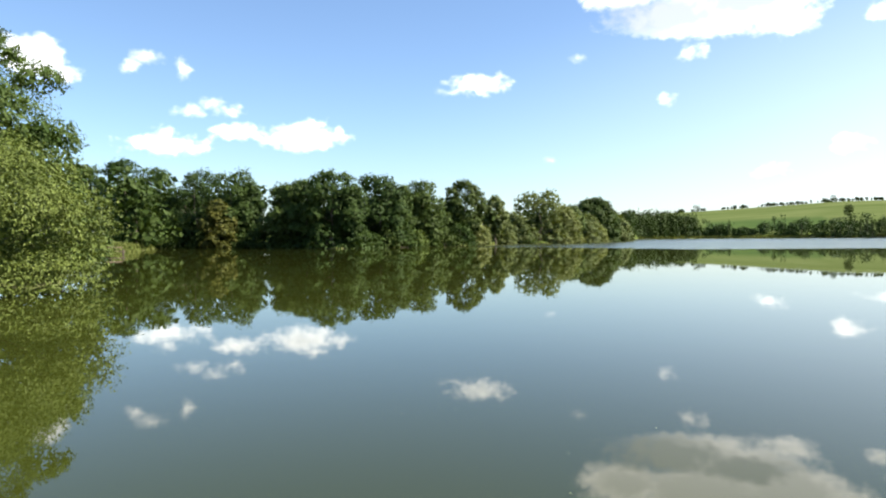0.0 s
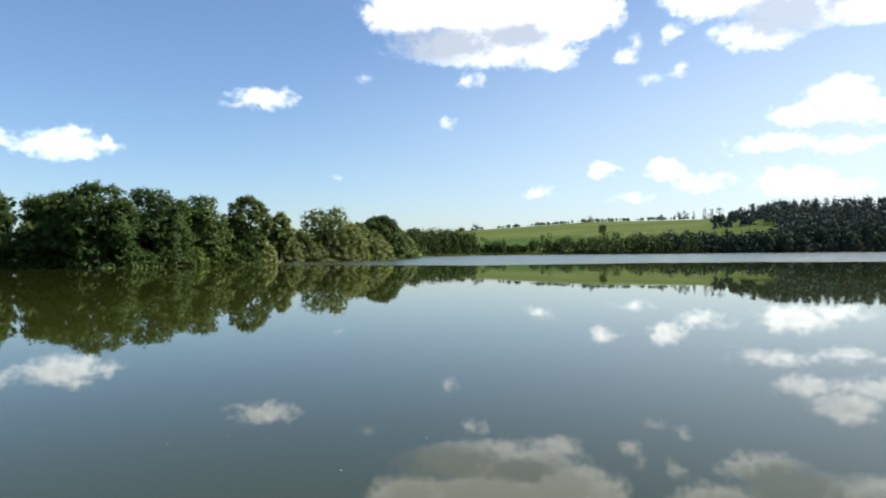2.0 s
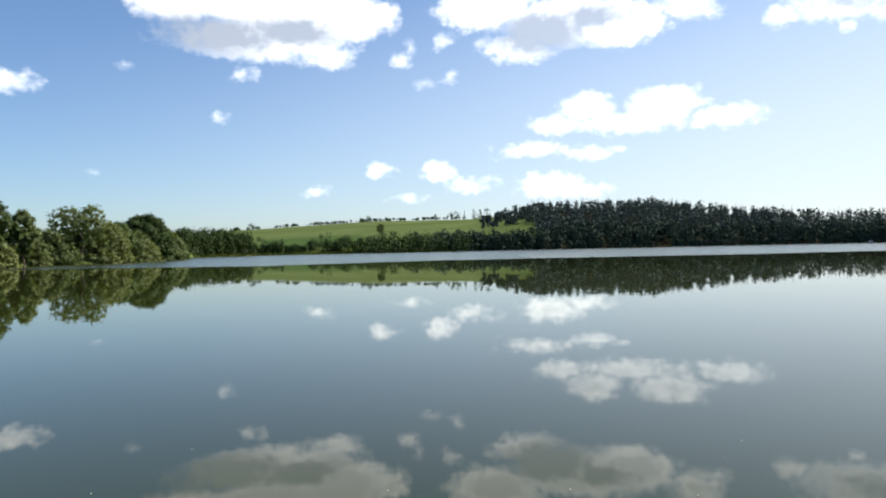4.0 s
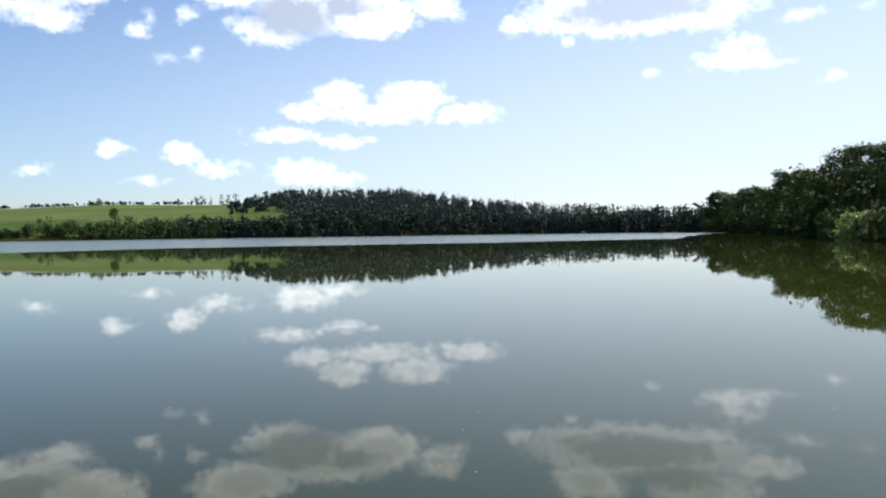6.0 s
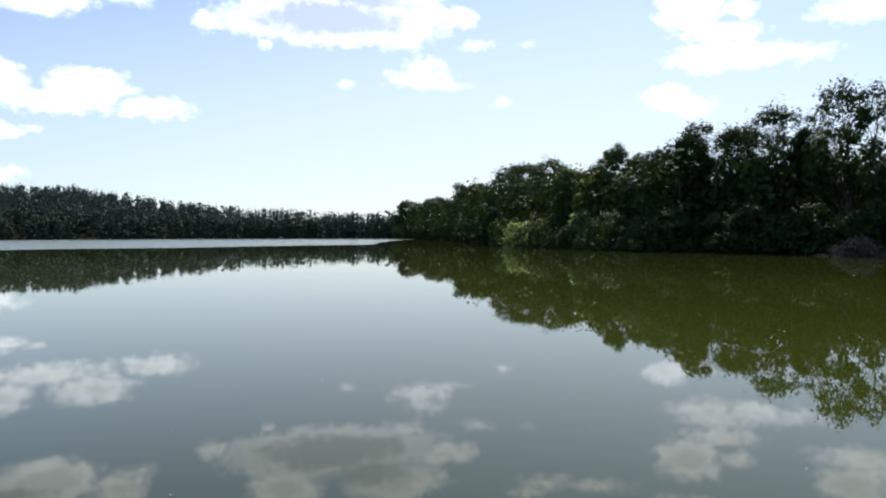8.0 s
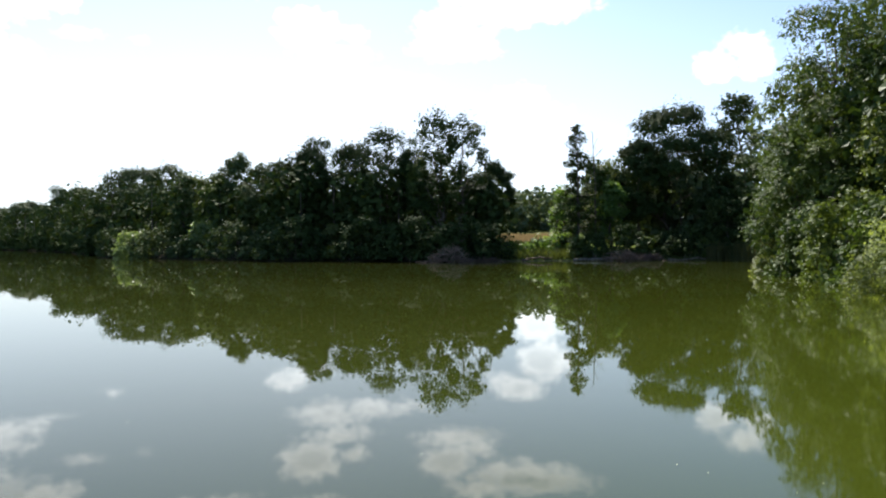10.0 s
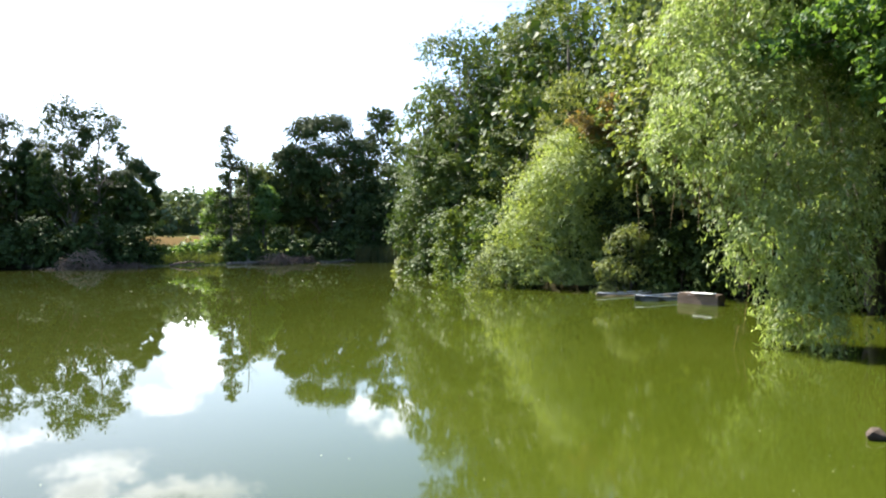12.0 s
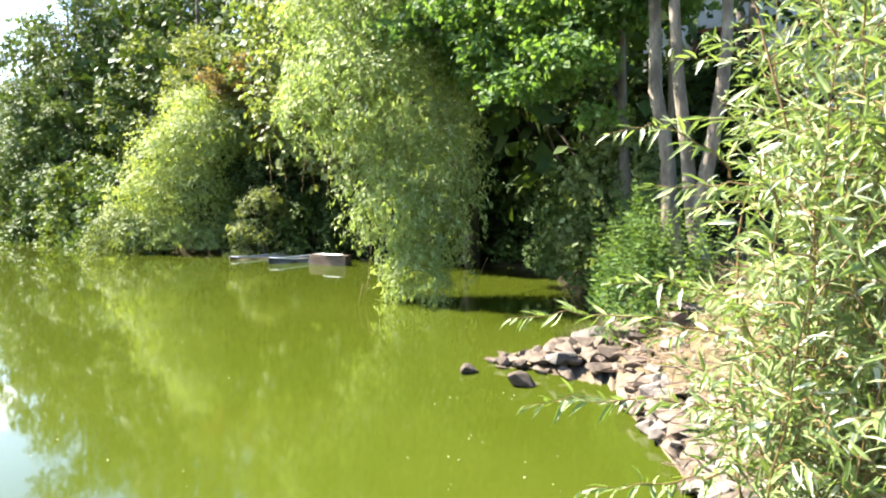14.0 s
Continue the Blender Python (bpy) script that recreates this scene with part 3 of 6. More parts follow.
def crown_lobes(rng, shape, height, width):
    """Overlapping lobes that make up a crown; width is its greatest diameter."""
    r, out = width / 2, []
    if shape == "round":            # broad crown, leafy far down
        out.append((0, 0, height * .55, r * .72, r * .72, height * .36))
        for _ in range(44):
            a, e = rng.uniform(0, 2 * math.pi), rng.uniform(-0.8, 1.0)
            k, s = math.cos(e * 1.35), rng.uniform(.15, .30)
            out.append((math.cos(a) * r * .78 * k, math.sin(a) * r * .78 * k, height * (.54 + .36 * math.sin(e * 1.35)), r * s, r * s, r * s * rng.uniform(.7, 1.0)))
    elif shape == "tall":           # ovoid crown with a lumpy outline, to the ground
        out.append((0, 0, height * .5, r * .6, r * .6, height * .4))
        for i in range(46):
            f = rng.uniform(.06, .97)
            k = math.sin(math.pi * min(1, f * .72 + .22)) ** .7
            a, s = rng.uniform(0, 2 * math.pi), rng.uniform(.17, .36)
            out.append((math.cos(a) * r * .68 * k, math.sin(a) * r * .68 * k, height * f * .94, r * s, r * s, r * s * rng.uniform(.7, 1.0)))
    elif shape == "airy":           # clumps on long bare limbs, mostly above
        for i in range(38):
            f = .30 + .66 * (i + .5) / 38
            k = math.sin(math.pi * (f - .18) / .92)
            a, s = i * 2.4 + rng.uniform(-.6, .6), rng.uniform(.13, .24)
            q = rng.uniform(.35, .9)
            out.append((math.cos(a) * r * q * k, math.sin(a) * r * q * k, height * f * .97, r * s, r * s, r * s * rng.uniform(.6, 1.0)))
        out.append((0, 0, height * .94, r * .28, r * .28, r * .3))
    elif shape == "dome":           # bush that hangs to the ground
        out.append((0, 0, height * .36, r * .7, r * .7, height * .46))
        for i in range(14):
            a, s = i * .449 + rng.uniform(-.2, .2), rng.uniform(.2, .3)
            out.append((math.cos(a) * r * .82, math.sin(a) * r * .82, height * rng.uniform(.0, .12), r * s, r * s, r * s * 1.2))
        for i in range(30):
            a, e = rng.uniform(0, 2 * math.pi), rng.uniform(0.02, 1.45)
            k, s = math.cos(e) ** .8, rng.uniform(.18, .32)
            out.append((math.cos(a) * r * .78 * k, math.sin(a) * r * .78 * k, height * (.10 + .76 * math.sin(e)), r * s, r * s, r * s * rng.uniform(.9, 1.3)))
    return out


seeds = iter(range(100, 100000))


def plant(name, shape, place, height, width, leaves, leaf, label, category, group="", count=6000, length=.34, wide=.26, droop=0.0,
          trunk=None, bark=None, lean=(0, 0), limbs=9, jitter=.5, fill=.25, ragged=.12, lobes=None, sink=0.0, under=None):
    """A tree or bush that stands at a place: trunk and crown."""
    rng = np.random.default_rng(next(seeds))
    lobes = lobes or crown_lobes(rng, shape, height, width)
    root = thing(name, Matrix.Translation((place[0], place[1], ground_height(place[0], place[1]) - sink)), label, category, group)
    v, f = wooden(rng, height, trunk or height * .016, lobes, lean, limbs)
    part("trunk", raw_mesh("trunk", v, f, bark or BARK, smooth=True), root)
    far = math.hypot(place[0], place[1]) > 60
    under = under if under is not None else {'airy': -1.0, 'dome': -.55}.get(shape, -.42)
    if far:
        v, f = lobe_leaves(rng, lobes, int(count * 1.12), length * .96, wide * .98, droop, jitter, fill, ragged, under=under, leaves=leaf_tris)
    else:
        v, f = lobe_leaves(rng, lobes, int(count * .78), length * 1.08, wide * 1.08, droop, jitter, fill, ragged, under=under)
    part("crown", raw_mesh("crown", v, f, leaf, size=3 if far else 4), root)
    return root


def lobes_between(rng, foot, spots, n=4):
    """Lobes about (azimuth, distance, height, radius) spots, counted from a tree's foot."""
    out = []
    fz = float(ground_height(foot.x, foot.y))
    for az, d, z, r in spots:
        p = polar(az, d) - foot
        for _ in range(n):
            s = r * (rng.uniform(.4, .7) if n > 2 else rng.uniform(.8, 1.1))
            j = .45 if n > 2 else .2
            out.append((p.x + rng.normal(0, r * j), p.y + rng.normal(0, r * j), z - fz + rng.normal(0, r * j * .8), s, s, s * (.7 if n > 2 else .95)))
    return out


def clumped(name, foot, spots, leaf, label, category, count, length, wide, droop, height, group="", n=4, **more):
    """A plant whose clumps stand at given (azimuth, distance, height, radius)."""
    rng = np.random.default_rng(next(seeds))
    return plant(name, "dome", foot, height, 3.0, None, leaf, label, category, group, count, length, wide, droop, lobes=lobes_between(rng, foot, spots, n), **more)


# the lie of the land -----------------------------------------------------
SHORE = [(95, 1.5), (60, 6), (45, 17), (34, 30), (28.2, 30.5), (27.4, 75), (23, 110), (21.3, 160), (20, 148), (15, 134), (8, 117), (2, 131), (-2, 143), (-6, 178), (-9, 188),
         (-12, 225), (-14.8, 275), (-15.6, 480), (-20, 560), (-40, 590), (-60, 640), (-70, 600), (-75.5, 540), (-79, 360), (-82, 216), (-84.3, 118)]
SHORE += [(-90, 92), (-97, 77), (-110, 67), (-113, 69), (-121, 70), (-132, 71), (-134.5, 66), (-136.5, 46), (-140.5, 36.5), (-144, 29.5), (-149, 26.5), (-154, 25.5), (-159, 24),
          (-164, 21.5), (-168, 20), (-173, 18.5), (-176, 16), (-178, 13), (-179.5, 10.5), (-180.8, 8.4), (-181.6, 6.1), (-183, 5.6), (-185.5, 4.9), (-188, 4.2), (-195, 3.2), (-210, 2.3), (-240, 1.7), (-265, 1.5)]
_sa = np.array([a for a, _ in SHORE][::-1], float)
_sr = np.array([r for _, r in SHORE][::-1], float)
HILL_AZ = [-265, -180, -135, -116, -90, -78, -72, -62, -52, -44, -38, -30, -18, -13, 0, 25, 95]
HILL_TOP = [9, 9, 6, 6, 5, 5, 9, 26, 44, 43, 42, 42, 30, 15, 9, 5, 6]
HILL_RUN = [120, 120, 120, 150, 220, 250, 250, 300, 260, 260, 360, 380, 380, 500, 620, 700, 120]
SPIT_A, SPIT_B = polar(-172.7, 7.4), polar(-181.4, 7.35)


def shore_radius(az):
    return np.interp(az, _sa, _sr)


def ground_height(x, y):
    """Height of the bed, the bank and the hills over the water's level."""
    x, y = np.asarray(x, float), np.asarray(y, float)
    az = np.degrees(np.arctan2(-x, y))
    az = np.where(az > 95, az - 360, az)
    r = np.hypot(x, y)
    s = r - shore_radius(az)
    out = np.where(az < -178, 0.45 * (1 - np.exp(-np.maximum(s, 0) / 3.0)), 0.42 * (1 - np.exp(-np.maximum(s, 0) / 1.2))) + 0.015 * np.minimum(np.maximum(s, 0), 40)
    run = np.clip(np.maximum(s, 0) / np.interp(az, HILL_AZ[:], HILL_RUN[:]), 0, 1)
    out = out + np.interp(az, HILL_AZ, HILL_TOP) * run * (1.35 - 0.35 * run)
    bed = -1.4 * (1 - np.exp(np.minimum(s, 0) / 4.0)) - 0.03
    z = np.where(s > 0, out, bed)
    # a low stony tongue, and the viewer's stand
    ab = SPIT_B - SPIT_A
    t = np.clip(((x - SPIT_A.x) * ab.x + (y - SPIT_A.y) * ab.y) / ab.length_squared, 0, 1)
    d = np.hypot(x - SPIT_A.x - t * ab.x, y - SPIT_A.y - t * ab.y)
    z = np.maximum(z, 0.02 + 0.14 * t - 0.30 * (d / (0.45 + 0.75 * t)) ** 2)
    back = polar(-236.0, 2.4)
    t = np.clip((x * back.x + y * back.y) / back.length_squared, 0, 1)
    d = np.hypot(x - t * back.x, y - t * back.y)
    return np.maximum(z, 0.13 + 0.1 * t - 0.22 * (d / (0.78 + 0.14 * np.sin(x * 4.1 + 1) * np.cos(y * 3.3))) ** 2)


def build_ground():
    az = np.linspace(95, -265, 481)[:-1]
    close = np.array([.001, .15, .3, .5, .7, .9, 1.1])
    inner = np.linspace(0.02, 1, 44)
    outer = np.array([.15, .3, .5, .8, 1.2, 1.8, 2.6, 3.6, 5, 7, 9.5, 13, 18, 25, 34, 46, 62, 84, 112, 150, 200, 260, 330, 400, 480, 600, 800, 1100, 1600, 2600, 4200])
    rad = shore_radius(az)[:, None]
    rr = np.concatenate([np.broadcast_to(close, (len(az), len(close))), 1.2 + (rad - 1.2) * inner[None], rad + outer[None]], 1)
    a = np.radians(az)[:, None]
    x, y = -np.sin(a) * rr, np.cos(a) * rr
    z = ground_height(x, y)
    s = rr - rad
    rng = np.random.default_rng(5)
    z = z + rng.normal(size=z.shape) * np.clip(s * .02, 0, .06) * (s < 60)
    na, nr = rr.shape
    i, j = np.meshgrid(np.arange(na), np.arange(nr - 1), indexing="ij")
    k = (i + 1) % na
    faces = np.stack([i * nr + j, i * nr + j + 1, k * nr + j + 1, k * nr + j], -1).reshape(-1, 4)
    me = raw_mesh("ground", np.stack([x, y, z], -1).reshape(-1, 3), faces[:, ::-1], GROUND, smooth=True)

    def zone(name, values):
        me.attributes.new(name, "FLOAT", "POINT").data.foreach_set("value", np.clip(values, 0, 1).astype(np.float32).ravel())

    A = np.broadcast_to(az[:, None], rr.shape)
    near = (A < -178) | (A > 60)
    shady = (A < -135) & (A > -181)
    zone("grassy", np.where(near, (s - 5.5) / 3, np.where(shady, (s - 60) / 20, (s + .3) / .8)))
    # The floor under the woods is darkened in place of their shade.
    zone("shaded_mould", np.where((A < -135) & (A > -200), (s - np.where(A > -181, -.3, 4.5)) / np.where(A > -181, .3, .8), np.where((A < -37) & (A > -77) & ((A < -43) | (s < 18)), s + 2, np.where((A <= -77) & (A > -113.5), (s + .6) / .5, 0))) * (s < np.where(A > -77, 330, 60)))
    zone("sand", ((A < -180.5) & (A > -225)) * np.clip((s - .2) / .5, 0, 1) * np.clip((6.5 - s) / 2.5, 0, 1))
    zone("field", ((A < -15.5) & (A > -43) & (s > 22)) * np.clip((s - 22) / 10, 0, 1))
    zone("crop", ((A < -20.5) & (A > -29.5) & (s > 45) & (s < 150)) * 1.0)
    straw = ((A < -114) & (A > -119.5) & (s > 8) & (s < 60)) * 1.0
    zone("straw", straw)
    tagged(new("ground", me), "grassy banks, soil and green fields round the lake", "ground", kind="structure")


def build_water():
    az = np.linspace(95, -265, 361)[:-1]
    close = np.array([.001, .4, .8, 1.2])
    rad = shore_radius(az)[:, None] + 1.2
    rr = np.concatenate([np.broadcast_to(close, (len(az), len(close))), 1.2 + (rad - 1.2) * np.linspace(.02, 1, 60)[None]], 1)
    a = np.radians(az)[:, None]
    verts = np.stack([-np.sin(a) * rr, np.cos(a) * rr, 0 * rr], -1)
    na, nr = rr.shape
    i, j = np.meshgrid(np.arange(na), np.arange(nr - 1), indexing="ij")
    k = (i + 1) % na
    faces = np.stack([i * nr + j, k * nr + j, k * nr + j + 1, i * nr + j + 1], -1).reshape(-1, 4)
    me = raw_mesh("water", verts.reshape(-1, 3), faces, WATER, smooth=True)
    start = np.interp(az, [-90, -78, -74, -60, -40, -20, -6, 2, 10, 30], [900, 420, 150, 120, 112, 98, 120, 128, 600, 900])[:, None]
    me.attributes.new("breeze", "FLOAT", "POINT").data.foreach_set("value", np.clip(.5 + (rr - start) / 60, 0, 1).astype(np.float32).ravel())
    A = np.broadcast_to(az[:, None], rr.shape)
    bloom = np.interp(-A, [-60, 25, 110, 130, 150], [.3, 0, .25, .7, 1]) * np.clip(1.25 - rr / 60, .3, 1)
    me.attributes.new("algae", "FLOAT", "POINT").data.foreach_set("value", np.clip(bloom, 0, 1).astype(np.float32).ravel())
    tagged(new("water", me), "still murky green lake water mirroring sky and trees", "lake water", kind="structure")


build_ground()
build_water()

# woods that nobody could count ------------------------------------------
def woods(name, spots, leaf, label, seed, per=220, size=1.0, conifer=0.3, rough=.6, lift=.4):
    """Many small trees joined: spots are (x, y, height)."""
    rng = np.random.default_rng(seed)
    leaves, stems = [], []
    for x, y, h in spots:
        z = float(ground_height(x, y))
        if rng.random() < conifer:      # boughs in a slender cone
            m = per
            u = rng.random(m) ** .62
            up = 1 - u
            a, r = rng.uniform(0, 2 * math.pi, m), h * .19 * u * rng.uniform(.75, 1.1, m)
            c = np.stack([np.cos(a) * r, np.sin(a) * r, h * (.08 + .92 * up) - r * .25], -1)
            n = unit(np.stack([np.cos(a), np.sin(a), 0 * a + lift], -1) + rng.normal(size=(m, 3)) * .2)
            s = size * rng.uniform(.5, 1.0, m) * (.35 + .75 * u)
            leaves.append(leaf_quads(c + [x, y, z], n, np.stack([np.cos(a), np.sin(a), 0 * a - .5], -1), s, s * .7))
            leaves.append(leaf_quads(np.array([[x, y, z + h * .96]]), np.array([[.3, -.9, .1]]), np.array([[0, 0, 1.0]]), np.array([h * .12]), np.array([h * .03])))
            stems.append(tube_arrays([(x, y, z - .5), (x, y, z + h * .8)], [h * .014, h * .004], 5))
            continue
        else:
            k = 9
            lo = np.stack([rng.normal(0, h * .14, k), rng.normal(0, h * .14, k), h * rng.uniform(.04, .84, k)], -1)
            lr = h * rng.uniform(.12, .2, k)
            pick = rng.integers(0, k, per)
            d = unit(rng.normal(size=(per, 3)))
            c = lo[pick] + d * (lr[pick] * rng.normal(1, .12, per))[:, None]
            c[:, 2] = np.clip(c[:, 2], .4, h)
        n = unit(d + [0, 0, lift] + rng.normal(size=(per, 3)) * rough)
        s = size * rng.uniform(.6, 1.4, per)
        leaves.append(leaf_quads(c + [x, y, z], n, rng.normal(size=(per, 3)), s, s * .8))
        stems.append(tube_arrays([(x, y, z - .5), (x, y, z + h * .8)], [h * .014, h * .004], 5))
    root = thing(name, Matrix.Identity(4), label, "woods", kind="stuff")
    part("foliage", raw_mesh("foliage", *joined(leaves), leaf), root)
    part("stems", raw_mesh("stems", *joined(stems), BARK), root)
    root["kind"] = "stuff"
    return root


def scatter(rng, n, az0, az1, s0, s1, h0, h1, power=1.0):
    out = []
    for _ in range(n):
        az = rng.uniform(min(az0, az1), max(az0, az1))
        p = polar(az, float(shore_radius(az)) + s0 + (s1 - s0) * rng.random() ** power)
        out.append((p.x, p.y, rng.uniform(h0, h1)))
    return out


rng = np.random.default_rng(21)
# wooded hill across the lake: conifers above, broadleaved fringe at the water
spots = []
for x, y, h in scatter(rng, 760, -62, -38.4, 40, 300, 13, 18):
    az = math.degrees(math.atan2(-x, y))
    if az < -43 or math.hypot(x, y) > shore_radius(az) + 150:       # the field runs on below the western end
        spots.append((x, y, h * float(np.clip((-az - 37.4) / 5, .45, 1))))
spots += scatter(rng, 260, -76, -60, 6, 200, 17, 22)
woods("hill_forest", spots, HAZED_NEEDLES, "dark coniferous forest covering the hill across the lake", 31, 90, 2.2, .72, .15, .05)
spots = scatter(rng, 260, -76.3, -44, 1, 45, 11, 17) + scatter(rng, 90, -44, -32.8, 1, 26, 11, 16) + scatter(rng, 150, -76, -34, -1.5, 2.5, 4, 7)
woods("shore_forest", spots, HAZED_WOOD, "dark broadleaved woods lining the far shore", 32, 150, 1.8, .12, .15, .05)
spots = scatter(rng, 110, -20.0, -15.0, 2, 24, 14, 20)
woods("shore_grove", spots, OAK, "grey-green grove on the far shore", 33, 200, 1.3, .06, .35)
# hedges and trees strewn along the fields
spots = scatter(rng, 46, -24.6, -19.5, 2, 22, 4, 7) + scatter(rng, 10, -23.0, -19.5, 2, 14, 9, 13)
for a, h in ((-24.9, 13), (-26.2, 10), (-27.0, 13), (-27.5, 15), (-28.6, 11), (-29.7, 17), (-30.1, 18), (-31.0, 15), (-31.6, 17), (-32.2, 17), (-32.7, 18), (-33.6, 17), (-34.6, 18), (-35.4, 16), (-36.8, 18)):
    for _ in range(5):
        spots.append((*polar(a + rng.normal(0, .22), 566 + rng.uniform(0, 24)).xy, h * rng.uniform(.75, 1.0)))
spots += [(*polar(a, 575 + rng.uniform(5, 30)).xy, h) for a, h in ((-26.1, 13), (-25.7, 11), (-27.6, 12), (-28.3, 13), (-28.9, 12), (-29.6, 14), (-31.2, 12), (-31.8, 13), (-32.8, 14), (-21.2, 11), (-22.6, 9), (-20.3, 12))]
woods("field_edge_trees", spots, ALDER, "bushes and round trees between lake and field", 34, 240, 1.0, .05)
spots = []
for a in (-19.0, -20.6, -22.8, -23.5, -25.2, -26.0, -26.7, -27.6, -29.1, -30.5, -31.4, -32.6, -33.4, -34.2, -35.2, -36.4):
    for _ in range(rng.integers(5, 14)):
        spots.append((*polar(a + rng.normal(0, .4), 930 + rng.uniform(0, 25)).xy, rng.uniform(1.5, 4.2)))
spots += [(*polar(a, 925).xy, h) for a, h in ((-20.3, 9), (-20.5, 8), (-29.0, 9), (-29.5, 9), (-35.0, 10), (-36.2, 12), (-36.7, 13), (-37.3, 12), (-38.1, 14), (-38.6, 13), (-39.2, 15))]
woods("ridge_trees", spots, OAK, "small trees along the top of the green hill", 35, 120, 1.3, .2)
spots = [(*polar(-30.4, 690).xy, 13), (*polar(-30.6, 694).xy, 11)]
woods("field_trees", spots, OAK, "dark round trees standing on the green field", 36, 300, 1.1, 0)
# depth of wood behind the rows of single trees
spots = scatter(rng, 70, 24, 14.5, 8, 30, 9, 13) + scatter(rng, 70, 12.5, -3.5, 8, 26, 7, 10.5) + scatter(rng, 40, -7.5, -14.8, 8, 30, 7, 10)
woods("wood_behind", spots, OAK, "shaded wood behind the lakeside trees", 37, 170, 1.1, 0)
spots = scatter(rng, 50, -83, -75.8, 1, 50, 14, 18) + scatter(rng, 60, -84.5, -75.8, 0, 8, 4, 7)
woods("wood_opposite", spots, SHADE_LEAF, "dark wood behind the trees of the side shore", 38, 260, 1.2, .1, .3)
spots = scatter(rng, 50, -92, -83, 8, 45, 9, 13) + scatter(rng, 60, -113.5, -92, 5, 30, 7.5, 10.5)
woods("wood_aside", spots, SHADE_LEAF, "dark wood behind the slender trees of the side shore", 43, 260, .7, .0, .3)
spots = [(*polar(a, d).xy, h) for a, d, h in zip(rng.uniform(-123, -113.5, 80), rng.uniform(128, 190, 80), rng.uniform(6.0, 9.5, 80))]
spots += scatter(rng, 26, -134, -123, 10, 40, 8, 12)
woods("wood_beyond_field", spots, HAZE_PALED, "wood beyond the small straw-coloured field, leaves paled for haze", 39, 260, .85, .0)
spots = scatter(rng, 46, -163, -137, 6, 32, 9, 14) + scatter(rng, 50, -181, -163, 6, 22, 7, 12) + scatter(rng, 26, -225, -196, 26, 50, 8, 13)
woods("bank_wood", spots, ALDER, "dense wood climbing the near bank", 40, 330, .45, 0)
spots = scatter(rng, 12, -192, -181, 12, 28, 8, 12)
woods("bank_grove", spots, ALDER, "small leafy trees behind the grey stems", 42, 1500, .17, 0)
spots = scatter(rng, 30, 95, 33, 14, 50, 9, 13)
woods("wood_beside_stand", spots, ALDER, "trees on the bank beside the viewpoint", 41, 300, .5, 0)

# single trees: left shore -----------------------------------------------
ROW = "broadleaved trees along the shore"
for az, d, h, w, shape, leaf in ((26.3, 156, 14.5, 8, "tall", ALDER), (24.3, 152, 15.8, 9, "tall", ALDER), (21.9, 150, 15.6, 9, "tall", ALDER), (18.9, 147, 14.6, 10, "tall", ALDER),
                                 (16.2, 140, 14.2, 10, "tall", ALDER), (14.9, 139, 11.5, 6, "tall", ALDER), (11.9, 126, 11.2, 8, "tall", ALDER), (10.4, 124, 11.4, 7, "tall", ALDER),
                                 (8.3, 120, 12.6, 9, "round", ALDER), (7.1, 121, 10.5, 5, "tall", ALDER), (4.7, 128, 12.4, 9, "tall", ALDER), (3.3, 131, 11.0, 6, "tall", ALDER)):
    plant("tree", shape, polar(az, d), h * 1.03, w * 1.25, None, leaf, "leafy dark green alder at the water's edge", "tree", ROW, 11500, .35, .27, ragged=.1, jitter=.24)
for az, d, h, w, shape, leaf in ((1.2, 138, 11.6, 9, "tall", ALDER), (-2.2, 148, 13.2, 7.6, "round", OAK), (-4.7, 166, 11.0, 5, "airy", SALLOW), (-10.4, 206, 9.8, 9, "tall", ALDER),
                                 (-12.5, 238, 13.4, 11, "round", OAK), (-13.6, 252, 10.5, 8, "tall", ALDER), (17.3, 135, 9.6, 5.5, "tall", YELLOWING), (2.3, 136, 9.4, 5, "tall", ALDER)):
    plant("tree", shape, polar(az, d), h * 1.03, w * 1.25, None, leaf, "lakeside tree with a dense rounded crown" if leaf is not YELLOWING else "lakeside tree with leaves turning yellow", "tree", ROW, 8500, d * .003, d * .0024, ragged=.08, jitter=.3)
for az, d, h, w in ((-8.2, 192, 14.2, 17), (-9.9, 196, 10.6, 13), (-11.4, 215, 9.6, 13), (-13.6, 264, 10.5, 15), (-14.5, 268, 7, 10), (-6.5, 184, 6.8, 10), (-3.2, 150, 5.2, 7), (-12.6, 228, 6.5, 9), (-5.2, 172, 5.5, 7)):
    plant("willow_bush", "dome", polar(az, d), h, w, None, OSIER, "rounded grey-green willow at the water's edge", "willow", "willows along the shore", 6500, d * .0030, d * .0022, 0, ragged=.06, jitter=.32)
for i, az in enumerate((20.4, 19.2, 18.0, 16.8, 15.6, 14.4, 13.4, 12.4, 11.2, 10.0, 9.0, 6.4, 5.4, 4.2, 3.0, 1.8, .6, -.6, -1.8, -7.2, -10.6)):
    h = (2.6, 3.4, 4.2, 3.0)[i % 4]
    plant("bush", "dome", polar(az, float(shore_radius(az)) - .2), h, h * 1.7, None, (ALDER, OAK, ALDER, LINDEN)[i % 4], "low leafy bush overhanging the water", "bush", "bushes along the shore", 1700, .38, .29, .2)

